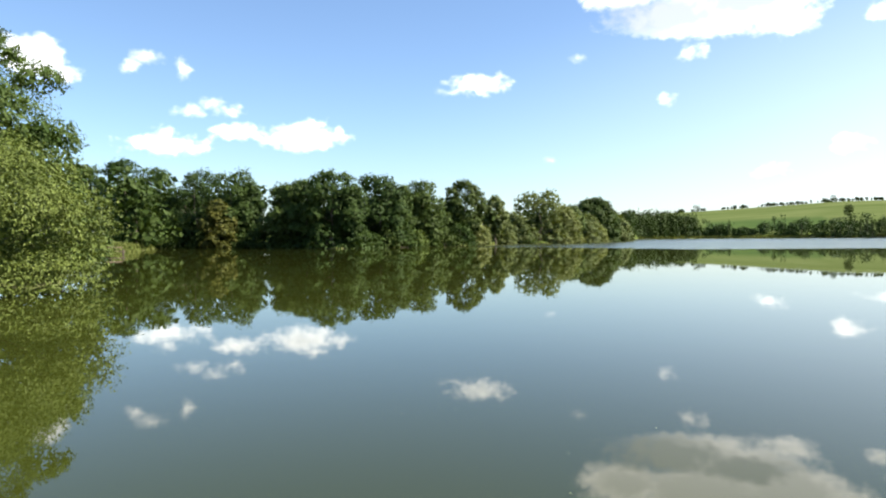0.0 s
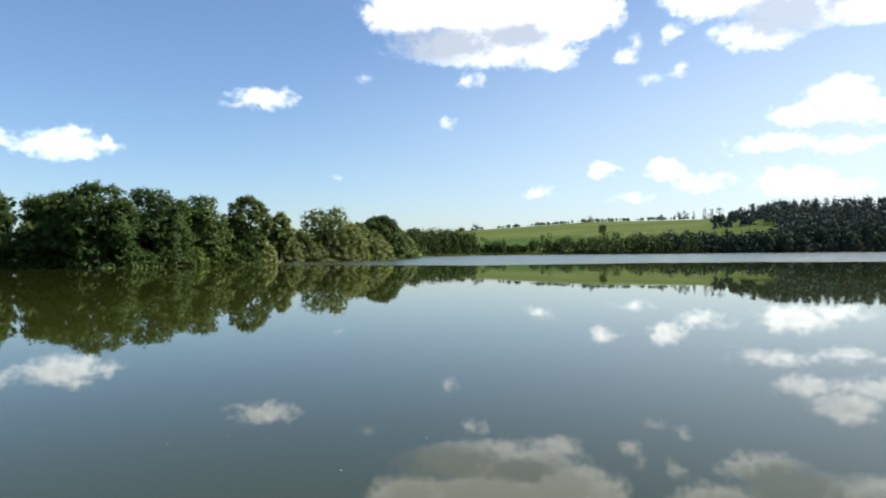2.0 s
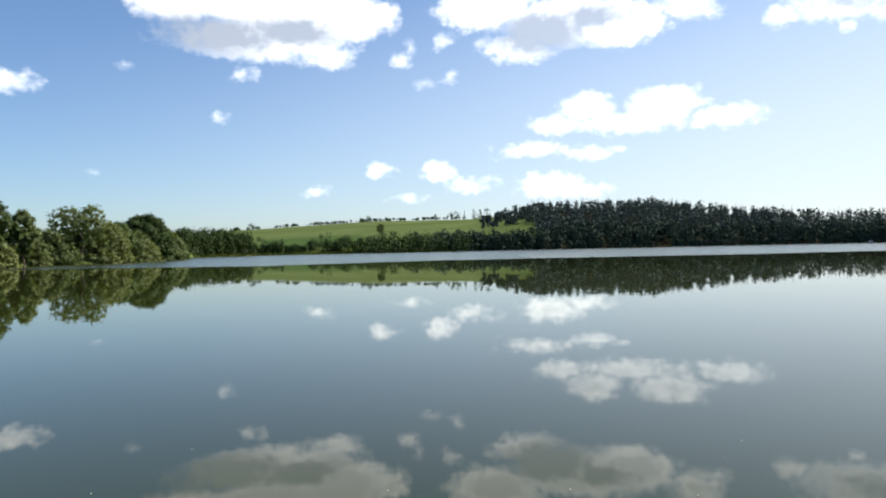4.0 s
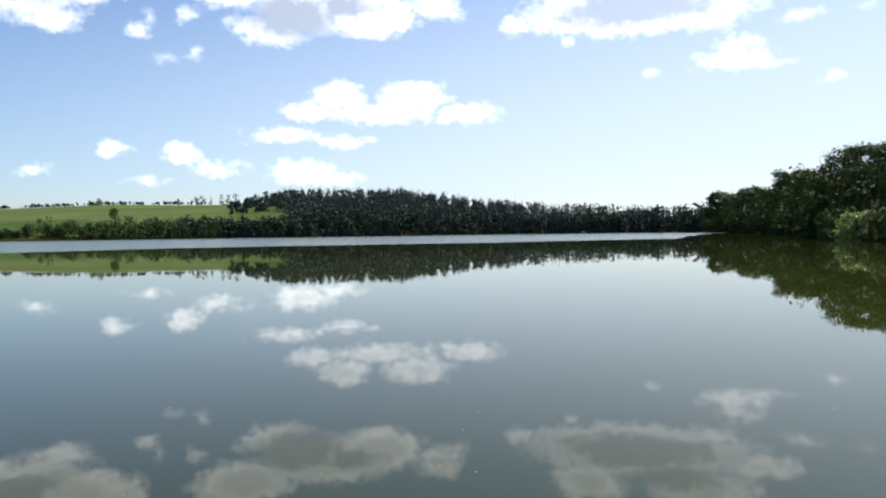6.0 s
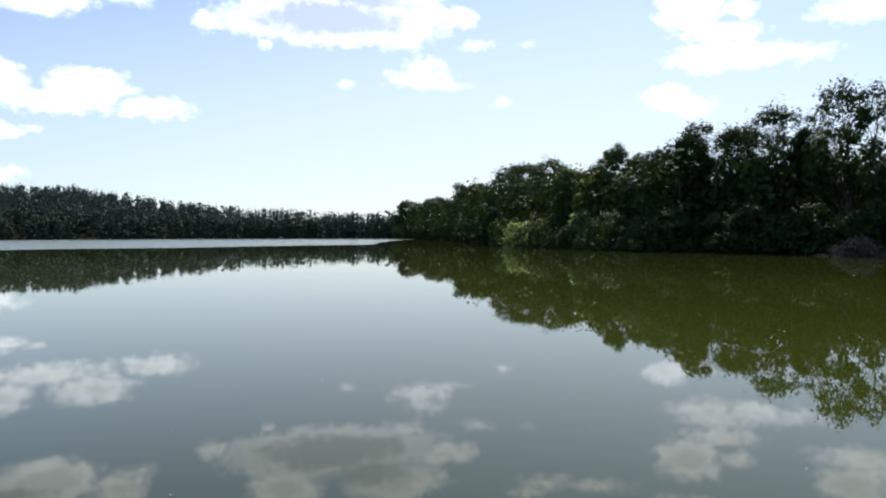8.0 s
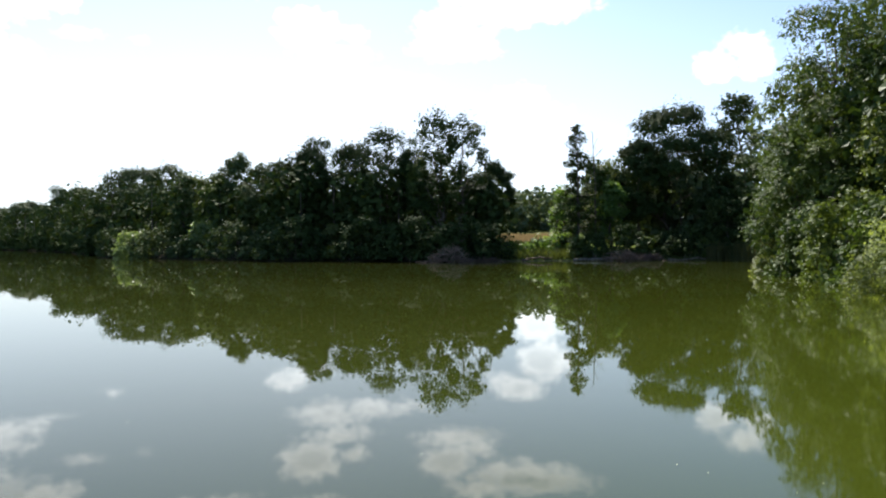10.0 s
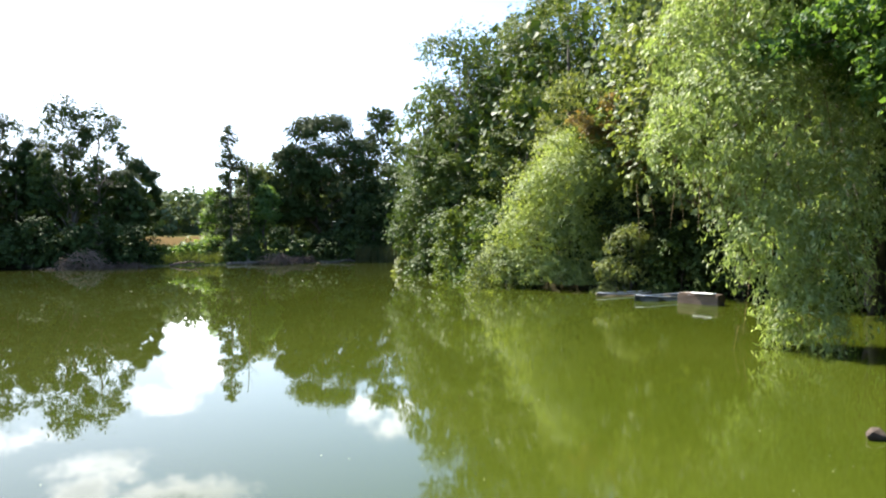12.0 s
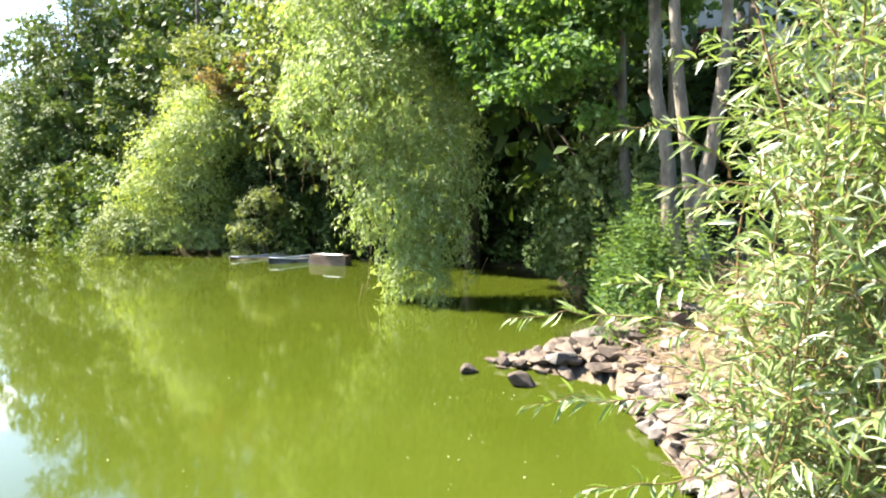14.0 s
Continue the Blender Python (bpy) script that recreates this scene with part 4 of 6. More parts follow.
# bush and tall tree close by on the left
clumped("willow_bush", polar(33.0, 29.0), ((26.8, 26.6, 1.5, 1.0), (27.6, 26.0, .7, .9), (29.0, 25.4, .55, .9), (31.0, 25.2, .5, .9), (33.2, 25.3, .5, .9), (36.0, 25.4, .6, 1.0), (30.0, 27.0, 1.2, 1.2), (34.0, 27.0, 1.2, 1.2), (38.5, 25.6, 1.2, 1.1),
                                           (27.2, 26.6, 2.7, 1.0), (29.0, 25.9, 2.4, 1.1), (31.0, 25.4, 2.5, 1.2), (33.5, 25.4, 2.6, 1.2), (36.5, 25.8, 2.6, 1.2),
                                           (29.0, 27.0, 3.7, 1.0), (31.0, 26.6, 3.9, 1.1), (33.5, 26.6, 4.2, 1.2), (36.5, 26.8, 4.3, 1.3), (34.5, 28.0, 4.8, 1.0), (31.6, 28.0, 4.5, .9)),
        BUSH, "large grey-green willow bush hanging over the lake", "willow", 92000, .10, .052, .3, 5.0, n=2, limbs=16, fill=.12, ragged=.24, jitter=.6, sink=.2, under=-.4)
plant("tree", "round", polar(33.6, 43), 12.2, 10.0, None, LINDEN, "tall full-crowned tree behind the willow bush", "tree", "", 42000, .16, .12, limbs=30, ragged=.07, jitter=.4, fill=.12, under=-.25)
plant("bush", "dome", polar(28.9, 33.5), 3.8, 4.4, None, ALDER, "dark bush on the bank behind the willow", "bush", "", 6000, .2, .14)
plant("tree", "dome", polar(35.5, 37), 7.0, 9, None, ALDER, "leafy undergrowth behind the willow bush", "tree", "", 9000, .22, .16)
plant("tree", "round", polar(30.4, 41), 6.8, 6.4, None, ALDER, "low round tree behind the willow bush", "tree", "", 8000, .24, .17)
plant("tree", "tall", polar(37.5, 40), 9.0, 8, None, ALDER, "leafy tree on the near bank", "tree", "", 8000, .24, .17)

# single trees: side shore, seen against the light, shade also put into leaf colour ---
SIDE = "trees along the side shore"
for az, d, h, w, shape in ((-77.1, 470, 25, 22, "round"), (-79.3, 380, 21, 20, "round"), (-81.4, 285, 20.5, 14, "tall"), (-82.6, 260, 19, 13, "tall"), (-85.2, 152, 15.0, 11, "tall"),
                           (-86.6, 148, 15.2, 11, "round"), (-88.4, 140, 15.4, 11, "round"), (-93.7, 101, 12.9, 7, "airy"), (-92.4, 103, 11.8, 6, "tall"), (-95.4, 90, 11.2, 6, "tall")):
    plant("tree", shape, polar(az, d), h, w, None, HALF_SHADE_LEAF, "dark tree on the side shore against the light", "tree", SIDE, 13000, max(.24, d * .0019), max(.18, d * .0015), ragged=.16, jitter=.24)
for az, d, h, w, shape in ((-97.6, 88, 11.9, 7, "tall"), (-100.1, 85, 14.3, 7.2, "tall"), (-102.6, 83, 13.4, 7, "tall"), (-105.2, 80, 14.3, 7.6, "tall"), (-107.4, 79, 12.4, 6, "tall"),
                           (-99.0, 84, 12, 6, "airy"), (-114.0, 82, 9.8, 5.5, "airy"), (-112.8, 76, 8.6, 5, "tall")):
    plant("tree", shape, polar(az, d), h, w, None, SHADE_LEAF, "dark slender tree on the side shore", "tree", SIDE, 19000, .20, .15, ragged=.2, jitter=.26)
for az, d, h, w in ((-109.3, 74, 14.9, 7.4), (-111.5, 74, 14.7, 7.0)):
    plant("tree", "airy", polar(az, d), h, w, None, OAK, "tall tree with a loose see-through crown and bare trunk", "tree", SIDE, 11000, .18, .13, limbs=30, trunk=.24, ragged=.3, jitter=.3)
for az, d, h, w in ((-86.2, 107, 4.8, 5.2), (-91.0, 95, 4.6, 3.6), (-90.3, 104, 11.2, 6.5), (-104.0, 76, 3.4, 3.2), (-101, 78, 3.2, 3.2)):
    plant("willow_bush", "dome", polar(az, d), h, w, None, WILLOW if h > 4.5 and d < 110 and h < 5 else OSIER, "pale willow bush standing out before dark trees", "willow", "willows along the side shore", 6000, .26, .17, .3, ragged=.25, under=-.2, fill=.1)
# Paler leaf colour put in as lit accents among the darkened crowns.
for az, d, h, w in ((-89.6, 104, 11.4, 4.0), (-91.4, 99, 9.6, 4.4), (-96.2, 86, 8.6, 4.0), (-103.9, 79, 9.6, 3.4), (-107.8, 77, 11.0, 3.2)):
    plant("tree", "tall", polar(az, d), h, w, None, LINDEN, "paler leafy tree among dark trees of the side shore", "tree", SIDE, 7000, .22, .16, ragged=.22, jitter=.3)
# Shade at the waterline is put into these bushes' leaf colour.
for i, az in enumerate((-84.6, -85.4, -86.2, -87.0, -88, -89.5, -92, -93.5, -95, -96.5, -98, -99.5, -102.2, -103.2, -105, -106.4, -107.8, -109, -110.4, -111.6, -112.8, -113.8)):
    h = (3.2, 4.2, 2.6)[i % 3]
    plant("bush", "dome", polar(az, float(shore_radius(az)) + .7), h, h * 1.5, None, HALF_SHADE_LEAF if az > -97 else SHADE_LEAF, "dark bush at the waterline in shade", "bush", "bushes along the side shore", 1500, .30, .22, .2)


def larch(az, d, height, reach):
    """A conifer of open whorls: each bough a thin limb with hanging sprays."""
    rng = np.random.default_rng(84)
    p = polar(az, d)
    root = thing("larch_tree", Matrix.Translation((p.x, p.y, float(ground_height(p.x, p.y)))), "slender conifer with open layered branches", "conifer")
    line = limb_line(rng, (0, 0, -.3), (.2, 0, height), .01, 12, .003)
    wood, c, ax, nr, ln = [tube_arrays(line, np.linspace(.2, .03, 12), 8)], [], [], [], []
    for level in np.linspace(.08, .98, 25):
        for _ in range(5):
            f = min(.99, level + rng.normal(0, .022))
            at = np.array([np.interp(f, np.linspace(0, 1, 12), line[:, i]) for i in range(3)])
            a = rng.uniform(0, 2 * math.pi)
            long = (reach * (1.02 - f) ** .65 + .2) * rng.uniform(.45, 1.15)
            out = np.array([math.cos(a), math.sin(a), rng.uniform(-.12, .22)])
            tip = at + out * long
            bough = limb_line(rng, at, tip, .05, 5)
            wood.append(tube_arrays(bough, np.linspace(.035, .01, 5), 4))
            n = int(11 + 30 * long)
            t = rng.uniform(.2, 1.0, n)
            q = np.stack([np.interp(t, np.linspace(0, 1, 5), bough[:, i]) for i in range(3)], -1) + rng.normal(0, .14, (n, 3)) - [0, 0, .22] * rng.random((n, 1))
            c.append(q)
            ax.append(out + rng.normal(0, .5, (n, 3)) - [0, 0, .35])
            nr.append(rng.normal(0, .5, (n, 3)) + [0, 0, .7])
            ln.append(rng.uniform(.18, .36, n))
    part("trunk", raw_mesh("trunk", *joined(wood), BARK, smooth=True), root)
    ln = np.concatenate(ln)
    v, f = leaf_tris(np.concatenate(c), unit(np.concatenate(nr)), np.concatenate(ax), ln, ln * .5)
    part("crown", raw_mesh("crown", v, f, SHADE_LEAF, size=3), root)


larch(-120.6, 75, 13.5, 3.1)
_rng, _p = np.random.default_rng(83), polar(-122.0, 76.5)
dead_tree = thing("dead_tree", Matrix.Translation((_p.x, _p.y, float(ground_height(_p.x, _p.y)))), "thin bare dead stem beside the conifer", "tree")
_line = limb_line(_rng, (0, 0, -.3), (.3, .1, 12.6), .01, 10, .003)
_twigs = [tube_arrays(_line, np.linspace(.11, .03, 10), 7)] + [tube_arrays(limb_line(_rng, _line[k], _line[k] + _rng.normal(0, .5, 3) + [0, 0, .5], .05, 5), np.linspace(.03, .01, 5), 5) for k in (5, 6, 7, 7, 8, 8, 9)]
part("trunk", raw_mesh("trunk", *joined(_twigs), BARK, smooth=True), dead_tree)
plant("tree", "tall", polar(-122.1, 79), 10.4, 4, None, ALDER, "narrow tree beside the conifer", "tree", "", 4500, .28, .2)
plant("tree", "tall", polar(-123.3, 78), 7.6, 4.5, None, MAPLE, "young yellow-green tree near the conifer", "tree", "", 4500, .28, .2)
plant("tree", "tall", polar(-119.6, 84), 7.2, 4, None, MAPLE, "young light green tree at the field's edge", "tree", "", 3500, .28, .2)
plant("oak_tree", "round", polar(-127.8, 83), 16.4, 11.5, None, SHADE_LEAF, "massive dark oak with a full rounded crown", "tree", "", 28000, .24, .18, limbs=14, ragged=.14, jitter=.25)
plant("tree", "round", polar(-125.4, 82), 12.4, 7, None, SHADE_LEAF, "dark tree beside the oak", "tree", "", 12000, .26, .20, ragged=.1)
plant("tree", "tall", polar(-131.0, 84), 13.5, 7, None, SHADE_LEAF, "dark tree beside the oak", "tree", "", 12000, .26, .20, ragged=.1)
plant("tree", "tall", polar(-132.5, 90), 18.2, 7, None, SHADE_LEAF, "tall tree rising behind the oak", "tree", "", 6000, .32, .24)
plant("tree", "tall", polar(-134.6, 78), 12, 7, None, ALDER, "leafy tree on the side shore", "tree", "", 6500, .3, .22)
for i, az in enumerate((-120.8, -121.8, -124.5, -126, -127.5, -129, -130.5)):
    h = (1.6, 2.2, 2.8)[i % 3]
    plant("bush", "dome", polar(az, float(shore_radius(az)) + 1.6), h, h * 1.7, None, (LINDEN, SHADE_LEAF, SHADE_LEAF)[i % 3], "low bush along the shaded bank", "bush", "bushes below the oak", 1300, .28, .2)

for az, d, h in ((-114.6, 74, 1.5), (-115.6, 75, 1.1), (-116.6, 73, .9), (-117.4, 75, 1.2), (-118.3, 73.5, 1.5), (-119.2, 75, 1.9)):
    plant("bush", "dome", polar(az, d), h, h * 2.2, None, MAPLE, "low yellow-green weeds before the straw field", "bush", "weeds before the straw field", 900, .24, .15, ragged=.3)

# single trees: near bank -------------------------------------------------
BANK = "tall trees on the near bank"
for az, d, h, w, shape, leaf, n in ((-136.2, 46, 12.2, 6.5, "airy", ELM, 16000), (-139.0, 43, 14.8, 8.5, "tall", ELM, 28000), (-142.6, 42, 14.4, 8.5, "tall", ELM, 28000), (-146.3, 40, 14.2, 8, "tall", ASH, 19000),
                                    (-150.0, 38, 15.0, 9, "tall", ASH, 19000), (-154.0, 36, 15.5, 9, "tall", ASH, 19000), (-158.5, 34, 16.0, 9, "tall", ASH, 20000), (-136.6, 42.5, 9.0, 5.5, "tall", LINDEN, 16000),
                                    (-138.6, 40, 7.5, 5.0, "tall", LINDEN, 14000), (-144.6, 36, 9.0, 6.0, "tall", ELM, 18000)):
    plant("tree", shape, polar(az, d), h, w, None, leaf, "tall leafy tree rising from the near bank", "tree", BANK, int(n * 1.1), .142, .105, limbs=16, ragged=.12, jitter=.4, fill=.08)
for az, d, h, w, leaf in ((-137.8, 38.5, 4.4, 5, LINDEN), (-140.0, 35.0, 4.8, 4.5, LINDEN), (-142.0, 31.5, 4.0, 4, LINDEN), (-136.0, 42.5, 3.4, 4, SALLOW)):
    plant("bush", "dome", polar(az, d), h, w, None, leaf, "leafy bush hanging over the water's edge", "bush", "bushes on the near bank", 9000, .17, .12, .3)


clumped("willow_bush", polar(-147.0, 28.2), ((-143.0, 28.0, .7, 1.0), (-144.6, 27.0, .6, 1.0), (-146.4, 26.3, .5, .9), (-148.2, 25.8, .4, .8), (-144.2, 27.6, 2.0, 1.1), (-146.0, 26.8, 2.2, 1.2), (-147.8, 26.4, 2.0, 1.1),
                                            (-145.4, 27.4, 3.5, 1.1), (-147.2, 27.0, 3.8, 1.2), (-149.2, 26.8, 3.6, 1.1), (-151.2, 27.0, 4.1, .9), (-148.0, 27.8, 5.0, 1.0), (-150.2, 27.6, 5.2, 1.0), (-152.2, 27.8, 5.3, .9), (-149.6, 26.5, 1.2, .6), (-153.2, 27.6, 4.6, .9), (-151.8, 27.2, 3.3, .7), (-150.6, 27.0, 2.2, .6)),
        GOLD, "bright yellow-green dome-shaped willow at the water", "willow", 70000, .125, .045, .5, 5.6, n=2, limbs=16, ragged=.16, jitter=.42, fill=.06)
plant("willow_bush", "dome", polar(-142.4, 28.2), 2.6, 3.4, None, SALLOW, "grey-green willow skirt touching the water", "willow", "", 12000, .13, .05, .6)
clumped("bush", polar(-153.0, 27.6), ((-149.8, 26.4, 5.9, .7), (-151.2, 26.2, 6.3, .8), (-152.6, 26.0, 6.1, .8), (-153.4, 25.8, 5.2, .7), (-151.8, 26.0, 5.3, .7), (-153.2, 25.9, 4.4, .6)), WITHERED,
        "tall shrub with partly withered rust-brown leaves", "shrub", 11000, .13, .08, .1, 6.2, ragged=.3, fill=.4)
plant("willow_tree", "tall", polar(-148.6, 31.5), 8.8, 5.0, None, SALLOW, "grey-green willow rising behind the dome-shaped willow", "willow", "", 16000, .15, .06, .3, ragged=.15)
plant("bush", "dome", polar(-152.4, 24.6), 2.7, 2.5, None, SALLOW, "small grey-green bush above the boats", "bush", "", 12000, .12, .06, .2)
# The hollow holds only shade; dark-leaved bushes are put in for it.
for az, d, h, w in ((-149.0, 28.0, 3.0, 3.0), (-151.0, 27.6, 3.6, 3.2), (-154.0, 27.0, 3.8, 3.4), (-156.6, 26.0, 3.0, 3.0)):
    plant("bush", "dome", polar(az, d), h, w, None, SHADE_LEAF, "bush with shade-dark leaves filling the hollow behind the boats", "bush", "bushes behind the boats", 6000, .16, .12, .1)
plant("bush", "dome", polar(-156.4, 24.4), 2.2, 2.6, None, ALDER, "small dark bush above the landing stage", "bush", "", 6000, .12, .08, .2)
plant("bush", "dome", polar(-160.5, 23.4), 2.6, 3.0, None, SHADE_LEAF, "dark bush in the shade of the willow", "bush", "", 5000, .13, .09, .2)


def weeping_willow():
    """A leaning willow whose crown hangs down to the water."""
    rng = np.random.default_rng(77)
    base = polar(-169.5, 19.5)
    root = thing("willow_tree", Matrix.Translation((base.x, base.y, float(ground_height(base.x, base.y)))), "leaning willow with pale leaves trailing into the water", "willow")
    inv = -base

    def at(az, d, z):
        p = polar(az, d) + inv
        return (p.x, p.y, z)

    lobes = []
    for az, d, z, rx, rz in ((-164.8, 12.4, .9, .75, 1.0), (-163.6, 12.6, 2.3, 1.0, 1.3), (-165.6, 12.9, 2.2, .9, 1.4), (-161.9, 12.8, 3.4, 1.1, 1.2), (-166.6, 13.6, 3.7, 1.0, 1.4), (-161.0, 12.9, 4.2, 1.0, 1.0),
                             (-163.5, 13.2, 4.9, 1.4, 1.3), (-159.6, 13.0, 4.6, .9, .8), (-162.0, 13.0, 5.6, 1.2, 1.0), (-165.5, 13.8, 6.2, 1.5, 1.3), (-160.2, 13.2, 5.8, .8, .8), (-163.5, 14.2, 7.0, 1.2, 1.0),
                             (-161.4, 14.0, 6.6, 1.0, .9), (-167.0, 15.6, 8.2, 1.8, 1.4), (-166.9, 13.2, 1.3, .6, 1.0), (-165.0, 16.5, 8.6, 1.6, 1.2),
                             (-154.8, 13.3, 3.8, .6, .7), (-156.2, 13.2, 3.2, .6, .7), (-157.6, 13.0, 4.2, .8, .9), (-156.0, 13.4, 4.9, .8, .9), (-158.6, 13.0, 3.2, .7, .9), (-160.4, 12.8, 2.6, .6, .9), (-158.0, 13.6, 6.0, .9, .9),
                             (-163.2, 12.6, 1.4, .8, 1.0), (-165.8, 12.8, 1.3, .7, 1.0), (-164.4, 12.4, .5, .6, .6), (-162.2, 12.7, 2.0, .7, .9),
                             (-168.5, 13.6, 4.6, 1.0, 1.0), (-170.5, 13.8, 5.4, 1.1, 1.0), (-168.0, 13.4, 3.4, .8, .9), (-172.0, 14.0, 6.2, 1.2, 1.0), (-170.0, 13.6, 6.8, 1.2, 1.0)):
        x, y, zz = at(az, d, z)
        for _ in range(3):
            lobes.append((x + rng.normal(0, rx * .3), y + rng.normal(0, rx * .3), zz + rng.normal(0, rz * .25), rx * rng.uniform(.55, .85), rx * rng.uniform(.55, .85), rz * rng.uniform(.6, .9)))
    v, f = lobe_leaves(rng, lobes, 118000, .11, .032, .7, .5, .3, .2, 8, -.7)
    part("crown", raw_mesh("crown", v, f, WILLOW), root)
    pieces = []
    t = np.linspace(0, 1, 9)
    for az, d, z, r in ((-164.5, 15.0, 7.0, .17), (-162.5, 15.5, 6.8, .14), (-166.5, 16.0, 8.2, .17)):
        end = np.array(at(az, d, z))
        line = limb_line(rng, (0, 0, -.3), end, .05, 9)
        pieces.append(tube_arrays(line, r * (1 - .8 * t), 8))
        for k in rng.permutation(len(lobes))[:9]:
            c = np.array(lobes[k][:3])
            s = line[rng.integers(4, 8)]
            if np.linalg.norm(c - s) < 5:
                pieces.append(tube_arrays(limb_line(rng, s, c, .12, 7), .045 * (1 - .8 * np.linspace(0, 1, 7)), 5))
    part("trunk", raw_mesh("trunk", *joined(pieces), BARK, smooth=True), root)
    # trailing shoots
    pieces = []
    for k in range(130):
        c = np.array(lobes[rng.integers(0, len(lobes))][:3]) + rng.normal(0, .35, 3)
        n = 5
        drop = rng.uniform(.5, 1.3)
        line = c + np.stack([np.linspace(0, rng.normal(0, .15), n), np.linspace(0, rng.normal(0, .15), n), -np.linspace(0, 1, n) ** 1.3 * min(drop, max(.1, c[2] - .05))], -1)
        pieces.append(tube_arrays(line, np.linspace(.008, .003, n), 4))
    tagged(part("trailing_growth", raw_mesh("trailing_growth", *joined(pieces), YOUNG_TWIG), root), kind="stuff")


weeping_willow()


def bank_tree(az, d, height, lean, radius, lobes, label, leaves=9000, leaf=None, forks=()):
    """A tree on the near bank with a pale visible stem; lobes and forks are given round its foot."""
    rng = np.random.default_rng(next(seeds))
    p = polar(az, d)
    z = float(ground_height(p.x, p.y))
    root = thing("tree", Matrix.Translation((p.x, p.y, z)), label, "tree", "grey-stemmed trees on the near bank")
    t = np.linspace(0, 1, 12)
    line = limb_line(rng, (0, 0, -.3), (lean[0], lean[1], height), .03, 12, .0035)
    pieces = [tube_arrays(line, .62 * radius * (1 - .7 * t) * (1 + .5 * np.exp(-t * 20)) * rng.uniform(.93, 1.07, 12), 12)]
    for f, end, r in forks:
        s = np.array([np.interp(f, t, line[:, i]) for i in range(3)])
        pieces.append(tube_arrays(limb_line(rng, s, np.array(end), .06, 8), r * (1 - .75 * np.linspace(0, 1, 8)), 7))
    for q in lobes[::2]:
        s = line[rng.integers(5, 11)]
        pieces.append(tube_arrays(limb_line(rng, s, np.array(q[:3]), .08, 6), radius * .3 * (1 - .8 * np.linspace(0, 1, 6)), 5))
    part("trunk", raw_mesh("trunk", *joined(pieces), PALE_BARK, smooth=True), root)
    v, f = lobe_leaves(rng, lobes, int(leaves * 1.3), .115, .085, .3, .8, .4, .2)
    part("crown", raw_mesh("crown", v, f, leaf or MAPLE), root)


rng = np.random.default_rng(55)
foot = polar(-182.0, 11.2)
bank_tree(-182.0, 11.2, 8.5, (.2, .1), .15, lobes_between(rng, foot, ((-178, 10.2, 4.0, .9), (-174, 11, 3.7, .9), (-177, 10.4, 3.4, .6), (-171, 12, 4.1, 1.0), (-174, 11, 4.8, 1.1), (-171, 12, 5.3, 1.2), (-176, 10.5, 5.8, 1.2), (-181, 10.5, 5.4, 1.0), (-173, 12.5, 6.6, 1.3), (-169, 13.5, 6.6, 1.3), (-179, 11, 7.2, 1.3), (-176, 11, 4.4, .8), (-173, 12, 4.5, .9), (-170, 12.5, 4.3, .9), (-178.5, 10.3, 4.7, .7), (-168, 13, 4.9, .9), (-180.5, 10.4, 4.3, .6), (-167, 13.5, 5.8, 1.0), (-169.5, 12.5, 5.2, .9), (-172, 11.5, 4.0, .7), (-175, 10.6, 4.2, .7), (-165.5, 14, 6.6, 1.1))),
          "grey-stemmed maple leaning its green crown over the cove", 42000, MAPLE, ((.3, (.9, .1, 4.3), .06), (.42, (1.1, .3, 5.6), .05)))
foot = polar(-185.6, 9.6)
bank_tree(-185.6, 9.6, 9.0, (.35, .2), .17, lobes_between(rng, foot, ((-183, 9, 5.2, .9), (-187, 9, 5.6, .9), (-184, 8.5, 6.4, 1.2), (-189, 9.5, 6.6, 1.2), (-180, 9.5, 7.0, 1.3))), "thick pale grey trunk with a leafy crown on the bank", 8000)
foot = polar(-187.9, 9.3)
bank_tree(-187.9, 9.3, 9.0, (-.1, .3), .15, lobes_between(rng, foot, ((-191, 9.5, 5.6, .9), (-188, 9, 6.6, 1.2), (-193, 10, 6.6, 1.2))), "pale grey trunk forking low on the bank", 6000, None, ((.08, (.35, .1, 6.5), .1),))
foot = polar(-184.0, 10.6)
bank_tree(-184.0, 10.6, 8.0, (-.1, -.2), .09, lobes_between(rng, foot, ((-183, 10.5, 6.2, 1.0), (-186, 10.5, 7.0, 1.0))), "slender grey stem among thicker trunks", 4000)
# Darkened leaves put the cove's shade into these crowns.
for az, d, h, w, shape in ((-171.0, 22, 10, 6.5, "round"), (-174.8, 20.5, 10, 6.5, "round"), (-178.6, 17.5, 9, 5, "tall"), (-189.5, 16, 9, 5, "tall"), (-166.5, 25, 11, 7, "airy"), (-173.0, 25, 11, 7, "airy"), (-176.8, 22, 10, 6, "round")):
    plant("tree", shape, polar(az, d), h, w, None, SHADE_LEAF, "shaded tree standing round the dark cove", "tree", "trees round the cove", 6500, .16, .12, limbs=12, trunk=.14)
# Added mostly out of sight behind the willow, to block sun from the cove.
for az, d, h, w in ((-160.5, 23.8, 10.5, 8.0), (-164.8, 23.2, 9.5, 7.5), (-156.6, 27.5, 12, 8.5)):
    plant("tree", "round", polar(az, d), h, w, None, ASH, "dense leafy tree added behind the willow to shade the cove", "tree", "trees round the cove", 13000, .23, .17, limbs=12, trunk=.16)
plant("willow_tree", "tall", polar(-154.6, 32.5), 13.0, 6.5, None, WILLOW, "tall pale willow rising behind the boats", "willow", "", 26000, .17, .075, .3, limbs=14, ragged=.15)

